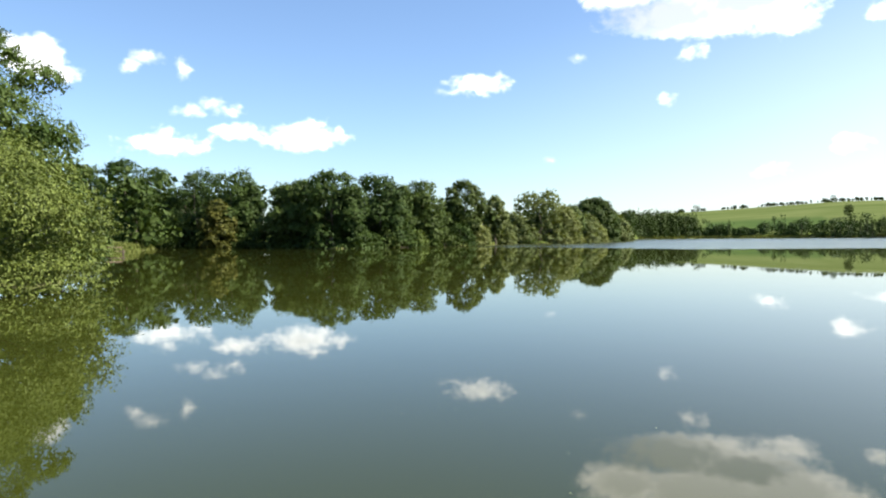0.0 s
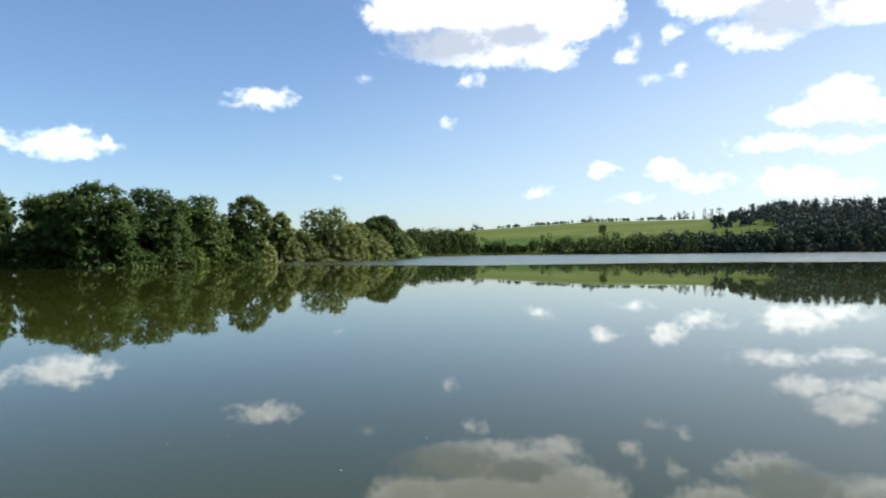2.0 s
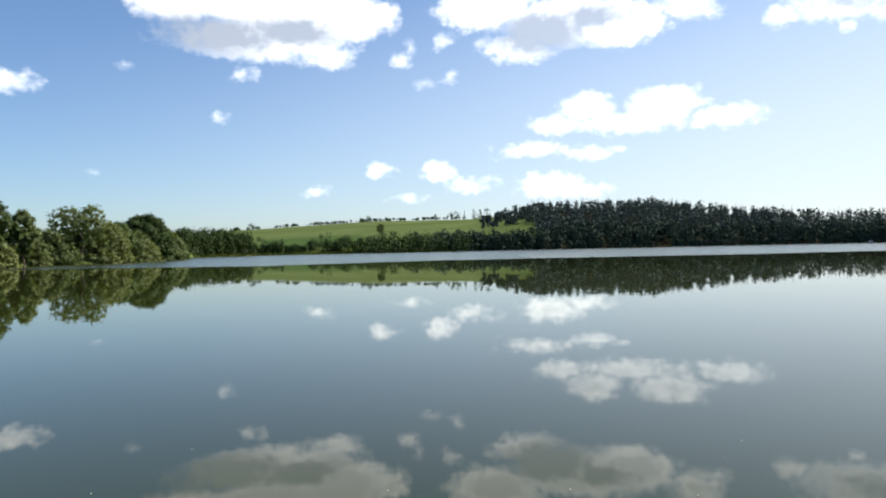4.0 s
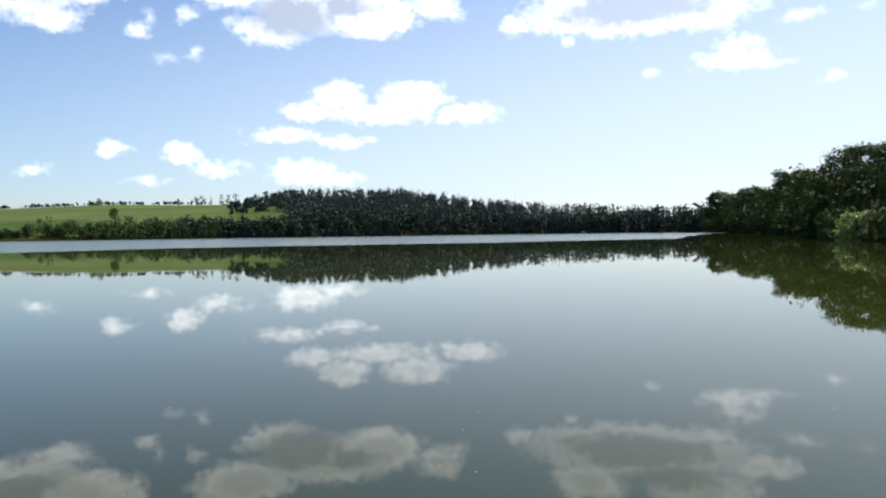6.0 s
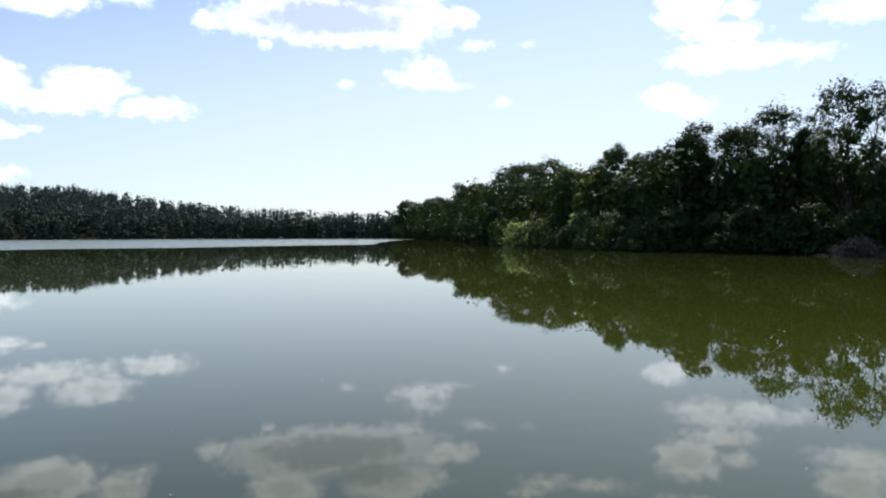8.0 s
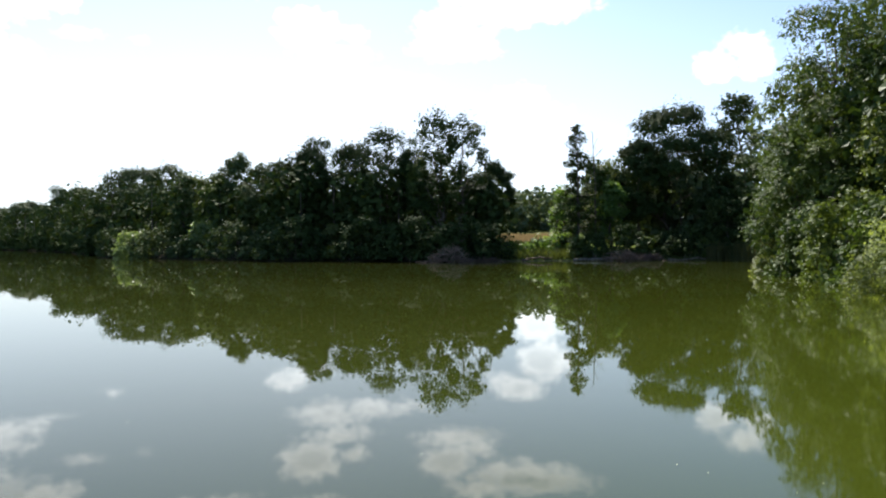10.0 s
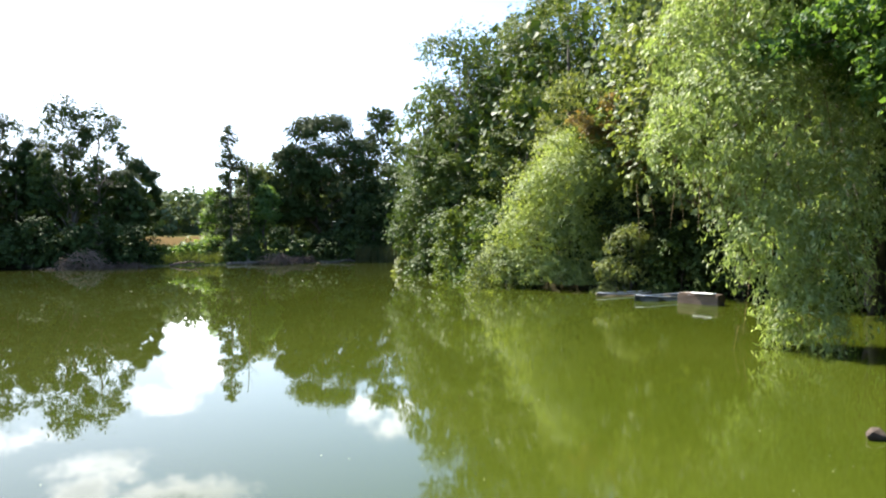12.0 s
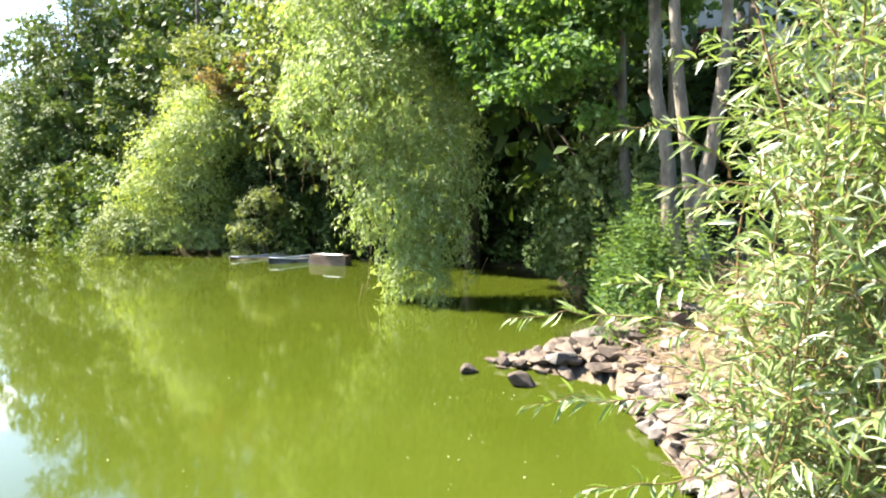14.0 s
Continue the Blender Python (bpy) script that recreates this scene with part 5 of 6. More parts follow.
clumped("bush", polar(-168.4, 20.3), ((-166.6, 18.0, 1.6, .7), (-167.2, 18.0, 2.5, .9), (-168.4, 18.2, 3.2, .9), (-167.0, 18.2, 4.1, .9), (-169.4, 18.8, 4.4, .8), (-168.6, 18.4, 1.9, .7), (-166.4, 18.0, 3.3, .8)), ASH,
        "pale-leaved elder hanging over the dark cove", "shrub", 16000, .14, .085, .3, 4.4, n=3, ragged=.2, jitter=.55, fill=.1)
# Undergrowth coloured dark to paint in the depth of the cove's shade.
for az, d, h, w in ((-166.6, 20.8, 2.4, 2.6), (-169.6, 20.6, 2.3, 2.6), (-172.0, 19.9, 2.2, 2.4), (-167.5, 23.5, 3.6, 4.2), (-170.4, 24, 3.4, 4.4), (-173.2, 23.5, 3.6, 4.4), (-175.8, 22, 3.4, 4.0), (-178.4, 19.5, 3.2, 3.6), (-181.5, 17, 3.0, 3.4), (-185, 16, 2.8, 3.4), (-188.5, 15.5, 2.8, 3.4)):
    plant("bush", "dome", polar(az, d), h, w, None, SHADE_LEAF, "undergrowth in the depth of the wood, shade put into its leaves", "bush", "undergrowth round the cove", 2400, .28, .2, .1)
# The two deeper shrubs carry the cove's shade in their dark leaf colour.
for az, d, h, w, leaf, n in ((-179.4, 12.4, 2.4, 2.0, LINDEN, 6000), (-177.6, 14.6, 2.2, 2.0, SHADE_LEAF, 6000), (-175.6, 17.2, 2.4, 2.6, SHADE_LEAF, 6000), (-181.0, 11.6, 2.2, 2.0, SALLOW, 6000)):
    plant("bush", "dome", polar(az, d), h, w, None, leaf, "light green shrub under the bank trees", "shrub", "shrubs under the bank trees", n, .11, .07, .2, ragged=.3, jitter=.8, fill=.4)


def herb_clump(rng, az, d, height, stalks):
    """Upright stalks with pairs of drooping leaves that grow smaller upwards."""
    p = polar(az, d)
    root = thing("herb", Matrix.Translation((p.x, p.y, float(ground_height(p.x, p.y)))), "bright green nettles and herbs on the stony bank", "herbs", "herbs on the stony bank")
    stems, c, ax, nr, ln = [], [], [], [], []
    for _ in range(stalks):
        h = height * rng.uniform(.55, 1.05)
        foot = np.array([*rng.normal(0, .16, 2), -.05])
        line = limb_line(rng, foot, foot + [*rng.normal(0, .14 * h, 2), h], .05, 6)
        stems.append(tube_arrays(line, np.linspace(.006, .002, 6), 4))
        turn = rng.uniform(0, 3.14)
        for k, t in enumerate(np.arange(.16, 1.0, .055 / h)):
            q = np.array([np.interp(t, np.linspace(0, 1, 6), line[:, i]) for i in range(3)])
            for side in (0, math.pi):
                a = turn + k * 1.57 + side + rng.normal(0, .2)
                size = rng.uniform(.085, .15) * (1.15 - .6 * t)
                out = np.array([math.cos(a), math.sin(a), -.25 + .5 * t])
                c.append(q + out * size * .6)
                ax.append(out)
                nr.append(np.array([-.3 * math.cos(a), -.3 * math.sin(a), 1.0]) + rng.normal(0, .25, 3))
                ln.append(size)
    tagged(part("stemwork", raw_mesh("stemwork", *joined(stems), HERB), root), kind="stuff")
    ln = np.array(ln)
    part("leaves", raw_mesh("leaves", *leaf_quads(np.array(c), unit(np.array(nr)), np.array(ax), ln, ln * .55), HERB), root)


rng = np.random.default_rng(58)
for az, d, h, n in ((-180.4, 9.8, 1.0, 12), (-181.2, 9.0, 1.1, 12), (-182.2, 9.4, 1.3, 14), (-183.0, 8.6, 1.2, 14), (-184.0, 9.0, 1.2, 12), (-181.6, 8.2, .7, 12), (-182.6, 7.9, .8, 12), (-184.8, 8.3, 1.0, 12), (-186.0, 8.6, 1.0, 12),
                    (-180.8, 7.7, .5, 10), (-182.0, 7.3, .5, 10), (-183.6, 7.3, .6, 10), (-185.4, 7.6, .7, 10), (-187.4, 8.2, .9, 10), (-183.4, 10.2, 1.4, 12), (-185.4, 9.8, 1.3, 10), (-179.8, 10.8, 1.2, 12), (-181.6, 10.6, 1.4, 12)):
    herb_clump(rng, az, d, h, n)

# stones and ground cover of the near bank --------------------------------
def stone_mesh(rng, flat, material=None):
    bm = bmesh.new()
    for _ in range(12):
        v = unit(rng.normal(size=3)) * rng.uniform(.75, 1.0)
        bm.verts.new((v[0] * .5, v[1] * .36, v[2] * .5 * flat))
    made = bmesh.ops.convex_hull(bm, input=bm.verts)
    loose = [v for v in bm.verts if not v.link_faces]
    bmesh.ops.delete(bm, geom=loose, context="VERTS")
    bmesh.ops.bevel(bm, geom=list(bm.edges), offset=.005, segments=1, affect="EDGES")
    me = bpy.data.meshes.new("stone")
    bm.to_mesh(me)
    bm.free()
    me.materials.append(material or STONE)
    return me


def stones():
    rng = np.random.default_rng(8)
    kinds = [stone_mesh(rng, f) for f in (.26, .32, .36, .45, .5, .28, .40, .55)]

    kinds += [stone_mesh(rng, .45, BOULDER), stone_mesh(rng, .5, BOULDER)]
    kinds += [stone_mesh(rng, f, PALE_STONE) for f in (.24, .3, .36, .42, .28, .5)]

    def lay(az, d, size, lift=.0, kind=None, label="angular pale grey-brown stone on the bank"):
        p = polar(az, d)
        z = max(float(ground_height(p.x, p.y)), -.06)
        ob = new("stone", kinds[rng.integers(0, 8) if kind is None else kind])
        ob.matrix_basis = Matrix.LocRotScale((p.x, p.y, z + size * .14 + lift), Euler((rng.normal(0, .22), rng.normal(0, .22), rng.uniform(0, 6.28))), (size, size * rng.uniform(.8, 1.2), size * rng.uniform(.8, 1.15)))
        tagged(ob, label, "stone", "stones along the bank")

    lay(-169.5, 7.0, .36, .02, 3, "lone dark stone standing in the shallow water")
    lay(-177.0, 7.1, .58, .03, 8, "large flat grey boulder on the stony tongue")
    lay(-179.0, 8.0, .60, .10, 9, "large grey boulder at the back of the tongue")
    lay(-173.3, 6.9, .44, -.085, 10, "broad pale slab at the waterline")
    for _ in range(110):           # the tongue
        t = rng.random()
        p = SPIT_A.lerp(SPIT_B, t) + Vector((rng.normal(0, .15 + .28 * t), rng.normal(0, .12 + .26 * t), 0))
        az = math.degrees(math.atan2(-p.x, p.y))
        lay(az if az < 95 else az - 360, p.xy.length, rng.uniform(.18, .50) * (.62 + .45 * t), rng.uniform(0, .04))
    for _ in range(140):           # the bank towards the viewer
        az = rng.uniform(-200, -181.4)
        lay(az, float(shore_radius(az)) + abs(rng.normal(0, .55)) + .06, rng.uniform(.16, .44) * (1.35 if rng.random() < .2 else .85), 0, rng.integers(10, 16) if az < -184 and rng.random() < .6 else None)
    # gravel among them, joined
    pieces = []
    for i in range(480):
        az = rng.uniform(-200, -170)
        d = float(shore_radius(az)) + rng.uniform(-.1, 2.8) if az < -181 else rng.uniform(6.9, 8.4)
        p = polar(az, d)
        z = float(ground_height(p.x, p.y))
        if z < -.05:
            continue
        src = kinds[i % 8]
        v = np.array([q.co for q in src.vertices]) * rng.uniform(.03, .12) @ np.array(Euler((0, 0, rng.uniform(0, 6.28))).to_matrix())
        src.calc_loop_triangles()
        f = np.array([t.vertices for t in src.loop_triangles])
        pieces.append((v + [p.x, p.y, z + .015], f))
    tagged(new("gravel", raw_mesh("gravel", *joined(pieces), STONE, size=3)), "small stones and gravel strewn over the bank", "gravel", kind="stuff")


stones()


def blades(name, spots, material, label, seed, h0, h1, wide, lean=.35):
    """Grass or reed: bent blades of two quads each at the spots."""
    rng = np.random.default_rng(seed)
    xy = np.asarray(spots, float)
    n = len(xy)
    z = ground_height(xy[:, 0], xy[:, 1])
    base = np.column_stack([xy, np.maximum(z, -.1)])
    h = rng.uniform(h0, h1, n)[:, None]
    a = rng.uniform(0, 2 * math.pi, n)
    out = np.stack([np.cos(a), np.sin(a), 0 * a], -1)
    side = np.stack([-np.sin(a), np.cos(a), 0 * a], -1) * wide / 2
    k = rng.uniform(.1, 1, n)[:, None] * lean
    mid = base + np.array([0, 0, 1.0]) * h * .6 + out * h * k * .3
    tip = base + np.array([0, 0, 1.0]) * h * (1 - k * .25) + out * h * k
    v = np.stack([base - side, base + side, mid + side * .8, mid - side * .8, tip + side * .1, tip - side * .1], 1).reshape(-1, 3)
    i = np.arange(n)[:, None] * 6
    f = np.concatenate([i + [0, 1, 2, 3], i + [3, 2, 4, 5]], 0)
    ob = new(name, raw_mesh(name, v, f, material))
    tagged(ob, label, "grass", kind="stuff")


def strewn(rng, n, az0, az1, s0, s1):
    az = rng.uniform(min(az0, az1), max(az0, az1), n)
    d = shore_radius(az) + rng.uniform(s0, s1, n)
    a = np.radians(az)
    return np.stack([-np.sin(a) * d, np.cos(a) * d], -1)


rng = np.random.default_rng(12)
blades("grass", strewn(rng, 8000, 24.7, 20.6, -1.0, 22), GRASS, "sunlit meadow grass on the low point", 61, .2, .8, .10)
blades("grass", strewn(rng, 7000, -120.4, -113.6, .2, 12), GRASS, "rough grass and weeds before the straw field", 62, .25, .95, .08)
blades("reeds", strewn(rng, 5000, -134.8, -130.3, -.6, 2.5), REED, "pale reeds at the end of the bay", 63, .9, 1.7, .06, .2)
blades("reeds", strewn(rng, 9000, -37, -15.8, -1, 5), GRASS, "strip of reeds along the far shore", 64, .8, 1.8, .5, .2)
blades("grass", strewn(rng, 7000, -205, -181, .9, 6.5), DRY, "dry grass on the stony bank", 65, .03, .11, .007, 1.4)


def sticks():
    """Dry sticks and reed stems washed up among the stones."""
    rng = np.random.default_rng(71)
    pieces = []
    for _ in range(170):
        az = rng.uniform(-192, -176)
        d = float(shore_radius(az)) + rng.uniform(.1, 2.2) if az < -181 else rng.uniform(7.3, 8.6)
        p = polar(az, d)
        z = float(ground_height(p.x, p.y))
        if z < .02:
            continue
        a, ln = rng.uniform(0, 6.28), rng.uniform(.12, .55)
        e = np.array([math.cos(a), math.sin(a), rng.normal(0, .12)]) * ln
        s = np.array([p.x, p.y, z + .05])
        pieces.append(tube_arrays(limb_line(rng, s - e / 2, s + e / 2, .05, 4), rng.uniform(.004, .012) * np.linspace(1, .5, 4), 5))
    tagged(new("dry_sticks", raw_mesh("dry_sticks", *joined(pieces), TWIG)), "dry reddish sticks washed up among stones", "sticks", kind="stuff")


sticks()
tuft = polar(-178.0, 8.3)
blades("grass_tuft", rng.normal(0, .10, (220, 2)) + [tuft.x, tuft.y], REED, "dry grass tuft beside the boulder", 66, .2, .5, .009, .6)


# driftwood, brush and boats ----------------------------------------------
def log(az, d, length, radius, turn, label, material):
    rng = np.random.default_rng(next(seeds))
    p = polar(az, d)
    line = limb_line(rng, (-length / 2, 0, 0), (length / 2, 0, .12), .03, 10)
    pieces = [tube_arrays(line, radius * np.linspace(1.0, .45, 10) * rng.uniform(.9, 1.1, 10), 9)]
    for _ in range(5):
        s = line[rng.integers(3, 9)]
        pieces.append(tube_arrays(limb_line(rng, s, s + rng.normal(0, .5, 3) + [0, 0, .4], .1, 5), radius * .3 * np.linspace(1, .3, 5), 5))
    ob = new("log", raw_mesh("log", *joined(pieces), material, smooth=True))
    ob.matrix_basis = pose(p.x, p.y, .10, 0, 0, turn)
    tagged(ob, label, "log", "driftwood along the bay")


log(-122.1, 69.2, 4.4, .16, -122, "long pale fallen trunk lying at the waterline", PALE_BARK)
log(-129.2, 70.6, 4.2, .12, -128, "bleached driftwood trunk on the shore", PALE_BARK)
log(-117.4, 69.0, 3.0, .10, -110, "dark driftwood pole in the shallows", TWIG)


def brush_pile(az, d, w, h, n, label):
    rng = np.random.default_rng(next(seeds))
    p = polar(az, d)
    pieces = []
    for _ in range(n):
        c = rng.normal(0, 1, 3) * [w * .24, w * .16, 0]
        z = h * rng.random() * max(.1, 1 - (abs(c[0]) / (w * .5)) ** 2)
        dirn = unit(rng.normal(size=3) * [1, 1, .55])
        ln = rng.uniform(.5, 1.3)
        a = np.array([c[0], c[1], z]) - dirn * ln / 2
        pieces.append(tube_arrays(limb_line(rng, a, a + dirn * ln, .06, 4), rng.uniform(.012, .03) * np.linspace(1, .4, 4), 4))
    ob = new("brush_pile", raw_mesh("brush_pile", *joined(pieces), TWIG))
    ob.matrix_basis = pose(p.x, p.y, max(0, float(ground_height(p.x, p.y))) - .05, 0, 0, az)
    tagged(ob, label, "brushwood", kind="stuff")


brush_pile(-110.4, 66.0, 4.6, 1.5, 480, "heap of reddish dead branches in the water")
brush_pile(-124.2, 70.2, 4.5, 1.0, 380, "heap of dry brown branches on the shore")
brush_pile(-126.0, 70.6, 3.5, .7, 260, "dry twigs washed up on the shore")
brush_pile(-113.2, 68.0, 3.5, .5, 240, "dead twigs along the waterline")


def hull_mesh(bm, length, beam, depth, open_top=True, stations=11):
    """A boat's skin: stations along x, each a rounded section; inside set in a little."""
    rows = []
    for i in range(stations):
        u = i / (stations - 1) * 2 - 1
        b = beam / 2 * (1 - abs(u) ** 2.6) ** .8 + .015
        sheer = depth * (1 + .25 * u * u)
        row = []
        for k in range(9):
            a = math.pi * k / 8
            row.append(bm.verts.new((u * length / 2, -math.cos(a) * b, sheer - math.sin(a) ** .7 * sheer * (1 - .25 * u * u))))
        rows.append(row)
    for r, s in zip(rows, rows[1:]):
        for a, b, c, d in zip(r, r[1:], s[1:], s):
            bm.faces.new((a, b, c, d))
    bmesh.ops.solidify(bm, geom=list(bm.faces), thickness=.025)


def rowing_boat(az, d, turn, length, beam, depth, material, label, tilt=0.0, z=-.12):
    p = polar(az, d)
    root = thing("rowing_boat", pose(p.x, p.y, z, tilt, 0, turn), label, "boat", "boats pulled up at the bank")
    bm = bmesh.new()
    hull_mesh(bm, length, beam, depth)
    bm_part("hull", bm, material, root, smooth=True)
    for x in (-length * .2, length * .15):
        bm = bmesh.new()
        box(bm, .2, beam * .9, .025, Matrix.Translation((x, 0, depth * .78)), .006)
        bm_part("thwart", bm, PLANK, root, "grey wooden thwart")
    bm = bmesh.new()
    for s in (-1, 1):
        v, f = tube_arrays([(u * length / 2 * .96, s * (beam / 2 * (1 - abs(u) ** 2.6) ** .8 + .01), depth * (1 + .25 * u * u)) for u in np.linspace(-1, 1, 13)], [.018] * 13, 5)
        vs = [bm.verts.new(q) for q in v]
        for q in f:
            bm.faces.new([vs[i] for i in q])
    bm_part("gunwale", bm, WHITE_PAINT, root, "white rubbing rail")


rowing_boat(-155.0, 21.6, -155.0 + 40, 2.2, .80, .24, BLUE_HULL, "pale blue rowing boat moored by the bank")
rowing_boat(-152.0, 23.4, -152.0 + 35, 2.2, .75, .18, DRIFTWOOD, "low grey boat lying under the bush")


def landing_stage():
    """A boxy wooden stage of boards with a white-topped lid."""
    p = polar(-157.6, 20.2)
    root = thing("landing_stage", pose(p.x, p.y, -.05, 0, 0, -157.6 - 38), "boxy wooden landing stage with a white plank on top", "landing stage")
    w, d = 1.3, .30
    for i in range(3):
        bm = bmesh.new()
        box(bm, w, .03, .125, Matrix.Translation((0, -d / 2, -.09 + .13 * i + .065)), .004)
        bm_part("side_board", bm, BOX_WOOD, root)
    for x in (-1, 1):
        for i in range(3):
            bm = bmesh.new()
            box(bm, .03, d - .04, .125, Matrix.Translation((x * (w / 2 - .015), .02, -.09 + .13 * i + .065)), .004)
            bm_part("end_board", bm, BOX_WOOD, root)
    for i in range(2):
        bm = bmesh.new()
        box(bm, w - .04, .13, .03, Matrix.Translation((0, -d / 2 + .075 + .14 * i, .32)), .005)
        bm_part("deck_board", bm, BOX_WOOD, root)
    bm = bmesh.new()
    box(bm, .62, .20, .03, Matrix.Translation((.2, -d / 2 + .02, .355)), .006)
    bm_part("top_plank", bm, WHITE_PAINT, root, "white painted plank")
    for x, y in ((-.56, -.09), (.56, -.09), (-.56, .09), (.56, .09)):
        bm = bmesh.new()
        bmesh.ops.create_cone(bm, cap_ends=True, segments=10, radius1=.045, radius2=.04, depth=1.2, matrix=Matrix.Translation((x, y, -.32)))
        bm_part("post", bm, BARK, root)


landing_stage()


def small_jetty():
    p = polar(24.6, 88)
    root = thing("jetty", pose(p.x, p.y, 0, 0, 0, 24.6 + 8), "small pale wooden jetty on the grassy point", "jetty")
    for i in range(8):
        bm = bmesh.new()
        box(bm, .22, 1.0, .05, Matrix.Translation((-.9 + .25 * i, 0, .42)), .008)
        bm_part("board", bm, PLANK, root)
    for y in (-.4, .4):
        bm = bmesh.new()
        box(bm, 2.1, .08, .12, Matrix.Translation((0, y, .335)), .008)
        bm_part("beam", bm, PLANK, root)
    for x in (-.9, .9):
        for y in (-.4, .4):
            bm = bmesh.new()
            bmesh.ops.create_cone(bm, cap_ends=True, segments=8, radius1=.06, radius2=.06, depth=2.0, matrix=Matrix.Translation((x, y, -.4)))
            bm_part("post", bm, BARK, root)
    bm = bmesh.new()
    box(bm, 1.8, .06, .16, Matrix.Translation((0, .42, .82)), .008)
    bm_part("rail_board", bm, PLANK, root)


small_jetty()


def far_boat():
    p = polar(-66.8, 505)
    root = thing("fishing_boat", pose(p.x, p.y, -.15, 0, 0, -66.8 + 20), "small pale boat with a low cabin far out on the lake", "boat")
    bm = bmesh.new()
    hull_mesh(bm, 5.2, 1.9, .9)
    bm_part("hull", bm, PLANK, root, smooth=True)
    bm = bmesh.new()
    box(bm, 2.0, 1.3, 1.2, Matrix.Translation((.3, 0, 1.2)), .08)
    bm_part("cabin", bm, WHITE_PAINT, root)
    bm = bmesh.new()
    box(bm, 2.3, 1.5, .08, Matrix.Translation((.3, 0, 1.85)), .03)
    bm_part("cabin_roof", bm, PLANK, root)


far_boat()


def cottage():
    """A white house with a red-brown boarded gable, glimpsed between leaves."""
    p = polar(-194.4, 20)
    z = float(ground_height(p.x, p.y))
    root = thing("cottage", pose(p.x, p.y, z, 0, 0, -194.4), "white cottage with red-brown boards and roof among trees", "house")
    w, d, h = 7.0, 6.0, 4.6
    for m, sx, sy in ((Matrix.Translation((0, -d / 2, h / 2)), w, .3), (Matrix.Translation((0, d / 2, h / 2)), w, .3), (Matrix.Translation((-w / 2 + .15, 0, h / 2)), .3, d - .3), (Matrix.Translation((w / 2 - .15, 0, h / 2)), .3, d - .3)):
        bm = bmesh.new()
        box(bm, sx, sy, h, m)
        bm_part("wall", bm, PLASTER, root)
    for i in range(28):
        x = -w / 2 + .125 + i * .25
        top = 2.6 * (1 - abs(x) / (w / 2)) + .15
        bm = bmesh.new()
        box(bm, .235, .05, top, Matrix.Translation((x, -d / 2 - .02, h + top / 2)), .006)
        bm_part("gable_board", bm, RED_BOARD, root)
    for s in (-1, 1):
        bm = bmesh.new()
        box(bm, 4.9, d + .9, .14, Matrix.Translation((s * (w / 4 + .12), 0, h + 1.38)) @ Matrix.Rotation(s * math.atan2(2.75, w / 2), 4, "Y"), .02)
        bm_part("roof", bm, ROOF_TILE, root, "red-brown tiled roof slope")
    for x in (-1.8, 1.8):
        frame_ob = None
        bm = bmesh.new()
        box(bm, 1.1, .05, 1.3, Matrix.Translation((x, -d / 2 - .16, 2.6)))
        frame_ob = bm_part("window", bm, GLASS_DARK, root)
        for sx, sz, px, pz in ((1.2, .08, 0, .65), (1.2, .08, 0, -.65), (.08, 1.3, -.56, 0), (.08, 1.3, .56, 0), (.06, 1.3, 0, 0)):
            bm = bmesh.new()
            box(bm, sx, .05, sz, Matrix.Translation((x + px, -d / 2 - .19, 2.6 + pz)), .008)
            bm_part("window_bar", bm, RED_BOARD, frame_ob)


cottage()


# willow shrub close to the viewer ----------------------------------------
def lance_leaves(centre, axis, normal, length, width):
    """Lance-shaped leaves of six corners, folded on the midrib and arched."""
    axis = unit(axis)
    normal = unit(normal - axis * (normal * axis).sum(-1, keepdims=True))
    side = np.cross(axis, normal)
    l, w = length[:, None], width[:, None]
    b = centre
    v = [b, b + axis * l * .3 + side * w * .5 + normal * w * .18, b + axis * l * .68 + side * w * .36 - normal * l * .03 + normal * w * .12, b + axis * l - normal * l * .14,
         b + axis * l * .68 - side * w * .36 - normal * l * .03 + normal * w * .12, b + axis * l * .3 - side * w * .5 + normal * w * .18, b + axis * l * .34, b + axis * l * .7 - normal * l * .05]
    verts = np.stack(v, 1).reshape(-1, 3)
    i = np.arange(len(b))[:, None] * 8
    faces = np.concatenate([i + [0, 6, 1, 1], i + [0, 5, 6, 6]], 0)
    quads = np.concatenate([i + [6, 7, 2, 1], i + [5, 4, 7, 6], i + [7, 3, 2, 2], i + [4, 3, 7, 7]], 0)
    return verts, np.concatenate([faces, quads], 0)


def triangles(v, f):
    """Splits quads whose last corner is doubled into plain triangles."""
    tri = f[f[:, 2] == f[:, 3]][:, :3]
    q = f[f[:, 2] != f[:, 3]]
    return v, np.concatenate([tri, q[:, [0, 1, 2]], q[:, [0, 2, 3]]], 0)


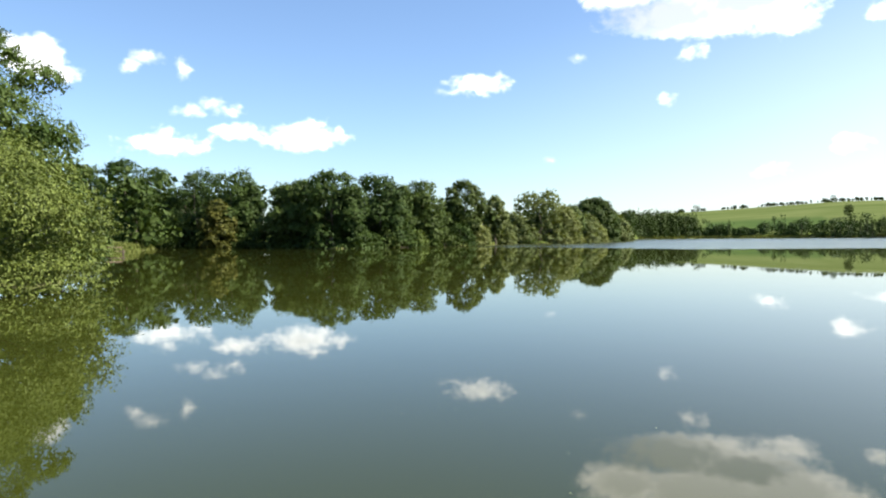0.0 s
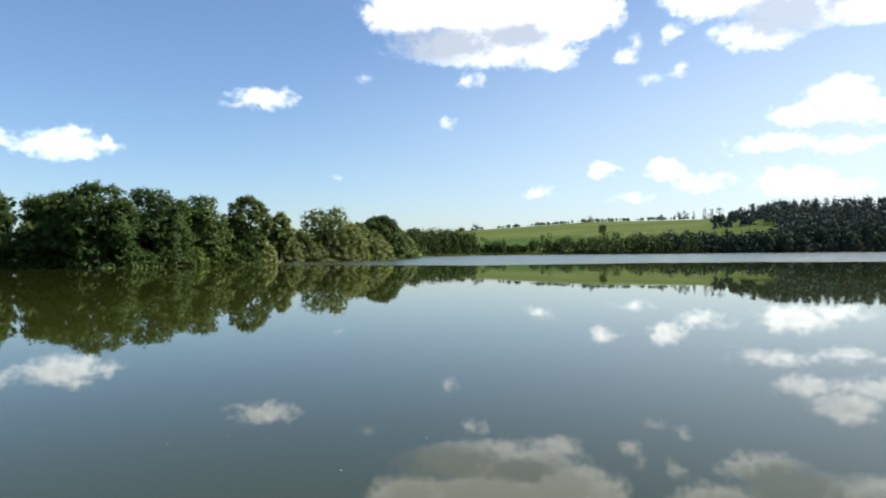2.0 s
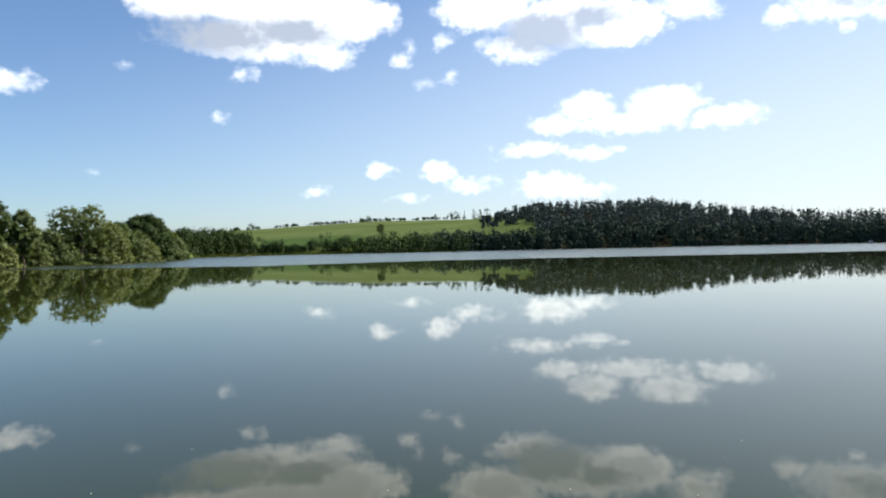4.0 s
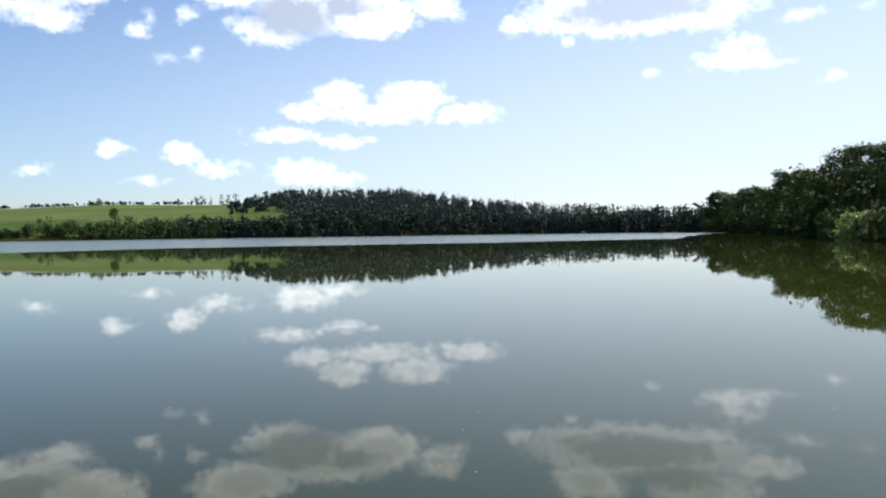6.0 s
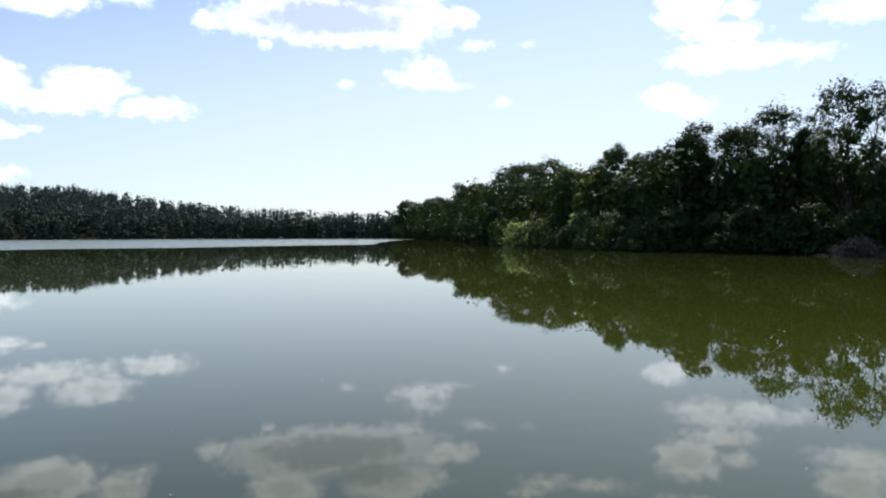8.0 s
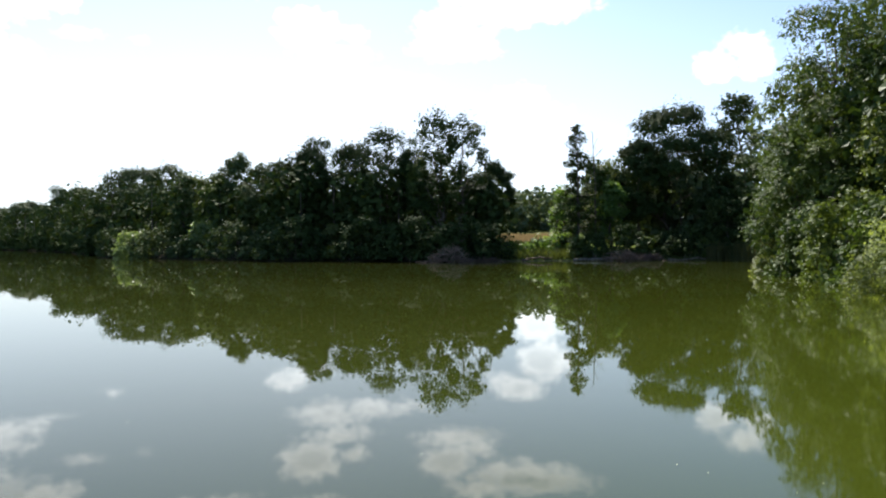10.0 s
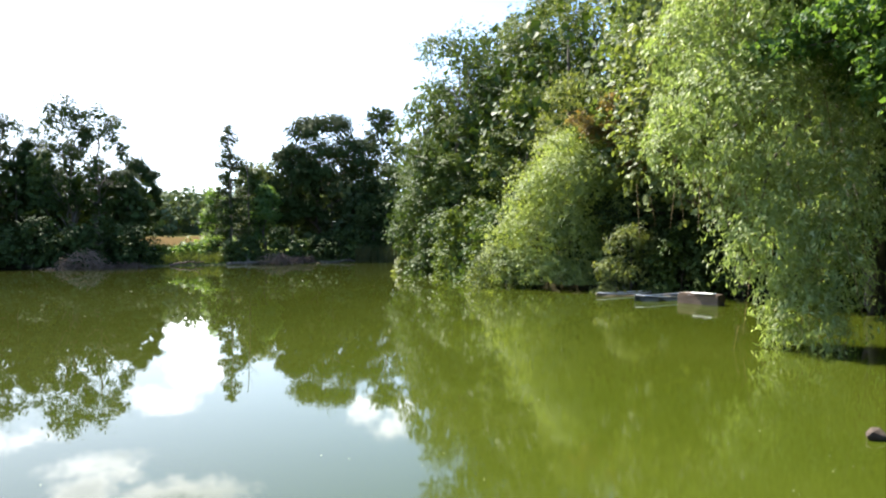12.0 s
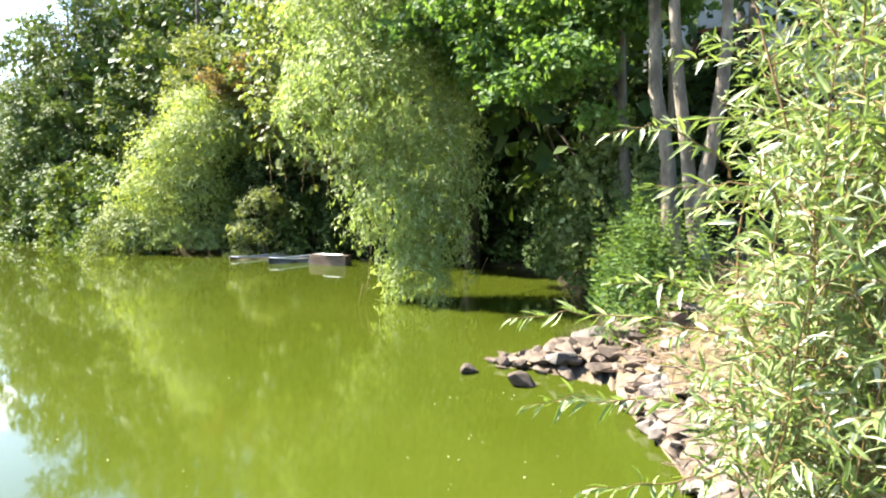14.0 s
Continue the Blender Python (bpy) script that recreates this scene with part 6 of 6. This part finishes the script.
def near_willow():
    rng = np.random.default_rng(90)
    foot = polar(-199, 3.1)
    z0 = float(ground_height(foot.x, foot.y))
    root = thing("willow_shrub", Matrix.Translation((foot.x, foot.y, z0)), "bushy young willow with narrow silvery leaves on the bank", "willow")
    twigs, base, axis, nrm, size = [], [], [], [], []

    def shoot(a, b, sag, r, step=.022, reach=.34):
        n = 14
        t = np.linspace(0, 1, n)
        line = a + (b - a) * t[:, None] + np.array([0, 0, 1.0]) * (sag * np.sin(t * math.pi))[:, None] + rng.normal(0, .008, (n, 3))
        twigs.append(tube_arrays(line, r * np.linspace(1, .22, n), 5))
        total = np.linalg.norm(b - a)
        for u in np.arange(reach, 1.0, step / total):
            p = np.array([np.interp(u, t, line[:, i]) for i in range(3)])
            k = min(int(u * (n - 1)), n - 2)
            along = unit(line[k + 1] - line[k])
            out = unit(np.cross(along, unit(rng.normal(size=3))))
            base.append(p)
            axis.append(unit(along * rng.uniform(.5, 1.0) + out * rng.uniform(.4, .9) + np.array([0, 0, -.18])))
            nrm.append(unit(rng.normal(size=3) * .55 + np.array([0, 0, .8])))
            size.append(rng.uniform(.055, .11) * (1.1 - .45 * max(0, u - .75) / .25))
        return line

    def local(az, d, z):
        p = polar(az, d) - foot
        return np.array([p.x, p.y, z - z0])

    # long shoots that reach out over the water
    for az, d, z, sag in ((-174.3, 2.35, 1.31, .06), (-175.6, 2.2, 1.05, .02), (-182.3, 2.4, 1.95, .1), (-183.8, 2.5, 2.6, .12), (-180.8, 2.15, .78, .0), (-182.6, 2.3, 1.45, .05)):
        a = local(-192.5 + rng.uniform(-1, 1), 2.75, z * .92 + rng.uniform(-.06, .02))
        b = local(az, d, z)
        twigs.append(tube_arrays(limb_line(rng, (0, 0, -.1), a, .06, 8), np.linspace(.007, .005, 8), 5))
        shoot(a, b, sag, .005, .018, .1)
    # main stems and their side shoots; low on the water side they stand thinner
    left = np.array([-math.cos(radians(-195)), -math.sin(radians(-195)), 0])
    for k in range(74):
        az, d = -190.8 - 24 * rng.random() ** .85, rng.uniform(2.0, 3.4)
        z = rng.uniform(.45, 3.4)
        gap = rng.random()
        if (.95 < z < 1.5 and az > -195 - 4 * gap) or (z < 1.4 and gap < .22) or (z > 1.95 and -197 < az and gap < .42):
            continue
        a = np.array([rng.normal(0, .22), rng.normal(0, .22), -.1])
        b = local(az, d, z)
        line = shoot(a, b, rng.uniform(0, .25), .0055, .03, .2)
        for _ in range(10):
            s = line[rng.integers(4, 13)]
            e = s + unit(rng.normal(size=3) * [.8, .8, .5] + np.array([0, 0, .12]) + left * .75 + unit(b - a) * .35) * rng.uniform(.2, .5)
            shoot(s, e, rng.uniform(-.03, .05), .004, .02, .12)
    part("branchwork", raw_mesh("branchwork", *joined(twigs), YOUNG_TWIG, smooth=True), root)
    v, f = lance_leaves(np.array(base), np.array(axis), np.array(nrm), np.array(size), np.array(size) * rng.uniform(.13, .19, len(size)))
    v, f = triangles(v, f)
    part("leaves", raw_mesh("leaves", v, f, SILVER, size=3), root)


near_willow()


# flecks afloat on the water -----------------------------------------------
def flecks():
    rng = np.random.default_rng(14)
    n = 150
    az = rng.uniform(-178, 32, n)
    az[:50] = rng.uniform(-178, -135, 50)
    d = np.minimum(4 + 15 * rng.random(n) ** 1.6, shore_radius(az) * .93)
    d = np.where(az < -164, 3.6 + 2.9 * rng.random(n), d)
    c = np.stack([-np.sin(np.radians(az)) * d, np.cos(np.radians(az)) * d, 0 * d + .004], -1)
    s = rng.uniform(.005, .012, n) * (1 + d / 30)
    ax = np.column_stack([rng.normal(size=(n, 2)), np.zeros(n)])
    v, f = leaf_quads(c, np.tile([0, 0, 1.0], (n, 1)), ax, s * 1.4, s)
    tagged(new("floating_flecks", raw_mesh("floating_flecks", v, f, FLECK)), "pale leaf bits and down floating on the water", "flotsam", kind="stuff")


flecks()

# darker trees and bushes added to block sky gaps at near bank and cove -------
for az, d, h, w in ((-140.3, 48, 15.4, 8.0), (-143.8, 46, 16.0, 8.5), (-147.6, 45, 16.4, 8.5)):
    plant("tree", "tall", polar(az, d), h, w, None, ALDER, "dark dense tree behind the near bank trees", "tree", BANK, 9500, .27, .2, limbs=12, jitter=.35, fill=.15)
for az, d, h, w in ((-131.6, 74, 5.6, 4.6), (-132.8, 73, 6.4, 4.8), (-133.8, 72, 6.0, 4.4)):
    plant("bush", "dome", polar(az, d), h, w, None, SHADE_LEAF, "tall dark bush at the corner of the cove", "bush", "tall bushes at the cove", 3200, .26, .19)
plant("bush", "dome", polar(-131.9, 79), 6.4, 7.0, None, SHADE_LEAF, "tall dark bush at the corner of the cove", "bush", "tall bushes at the cove", 5000, .28, .21)
plant("tree", "tall", polar(-122.5, 82), 10.6, 5.2, None, OSIER, "paler leafy tree between the conifer and the oak", "tree", "", 7000, .22, .16, ragged=.2, jitter=.3)
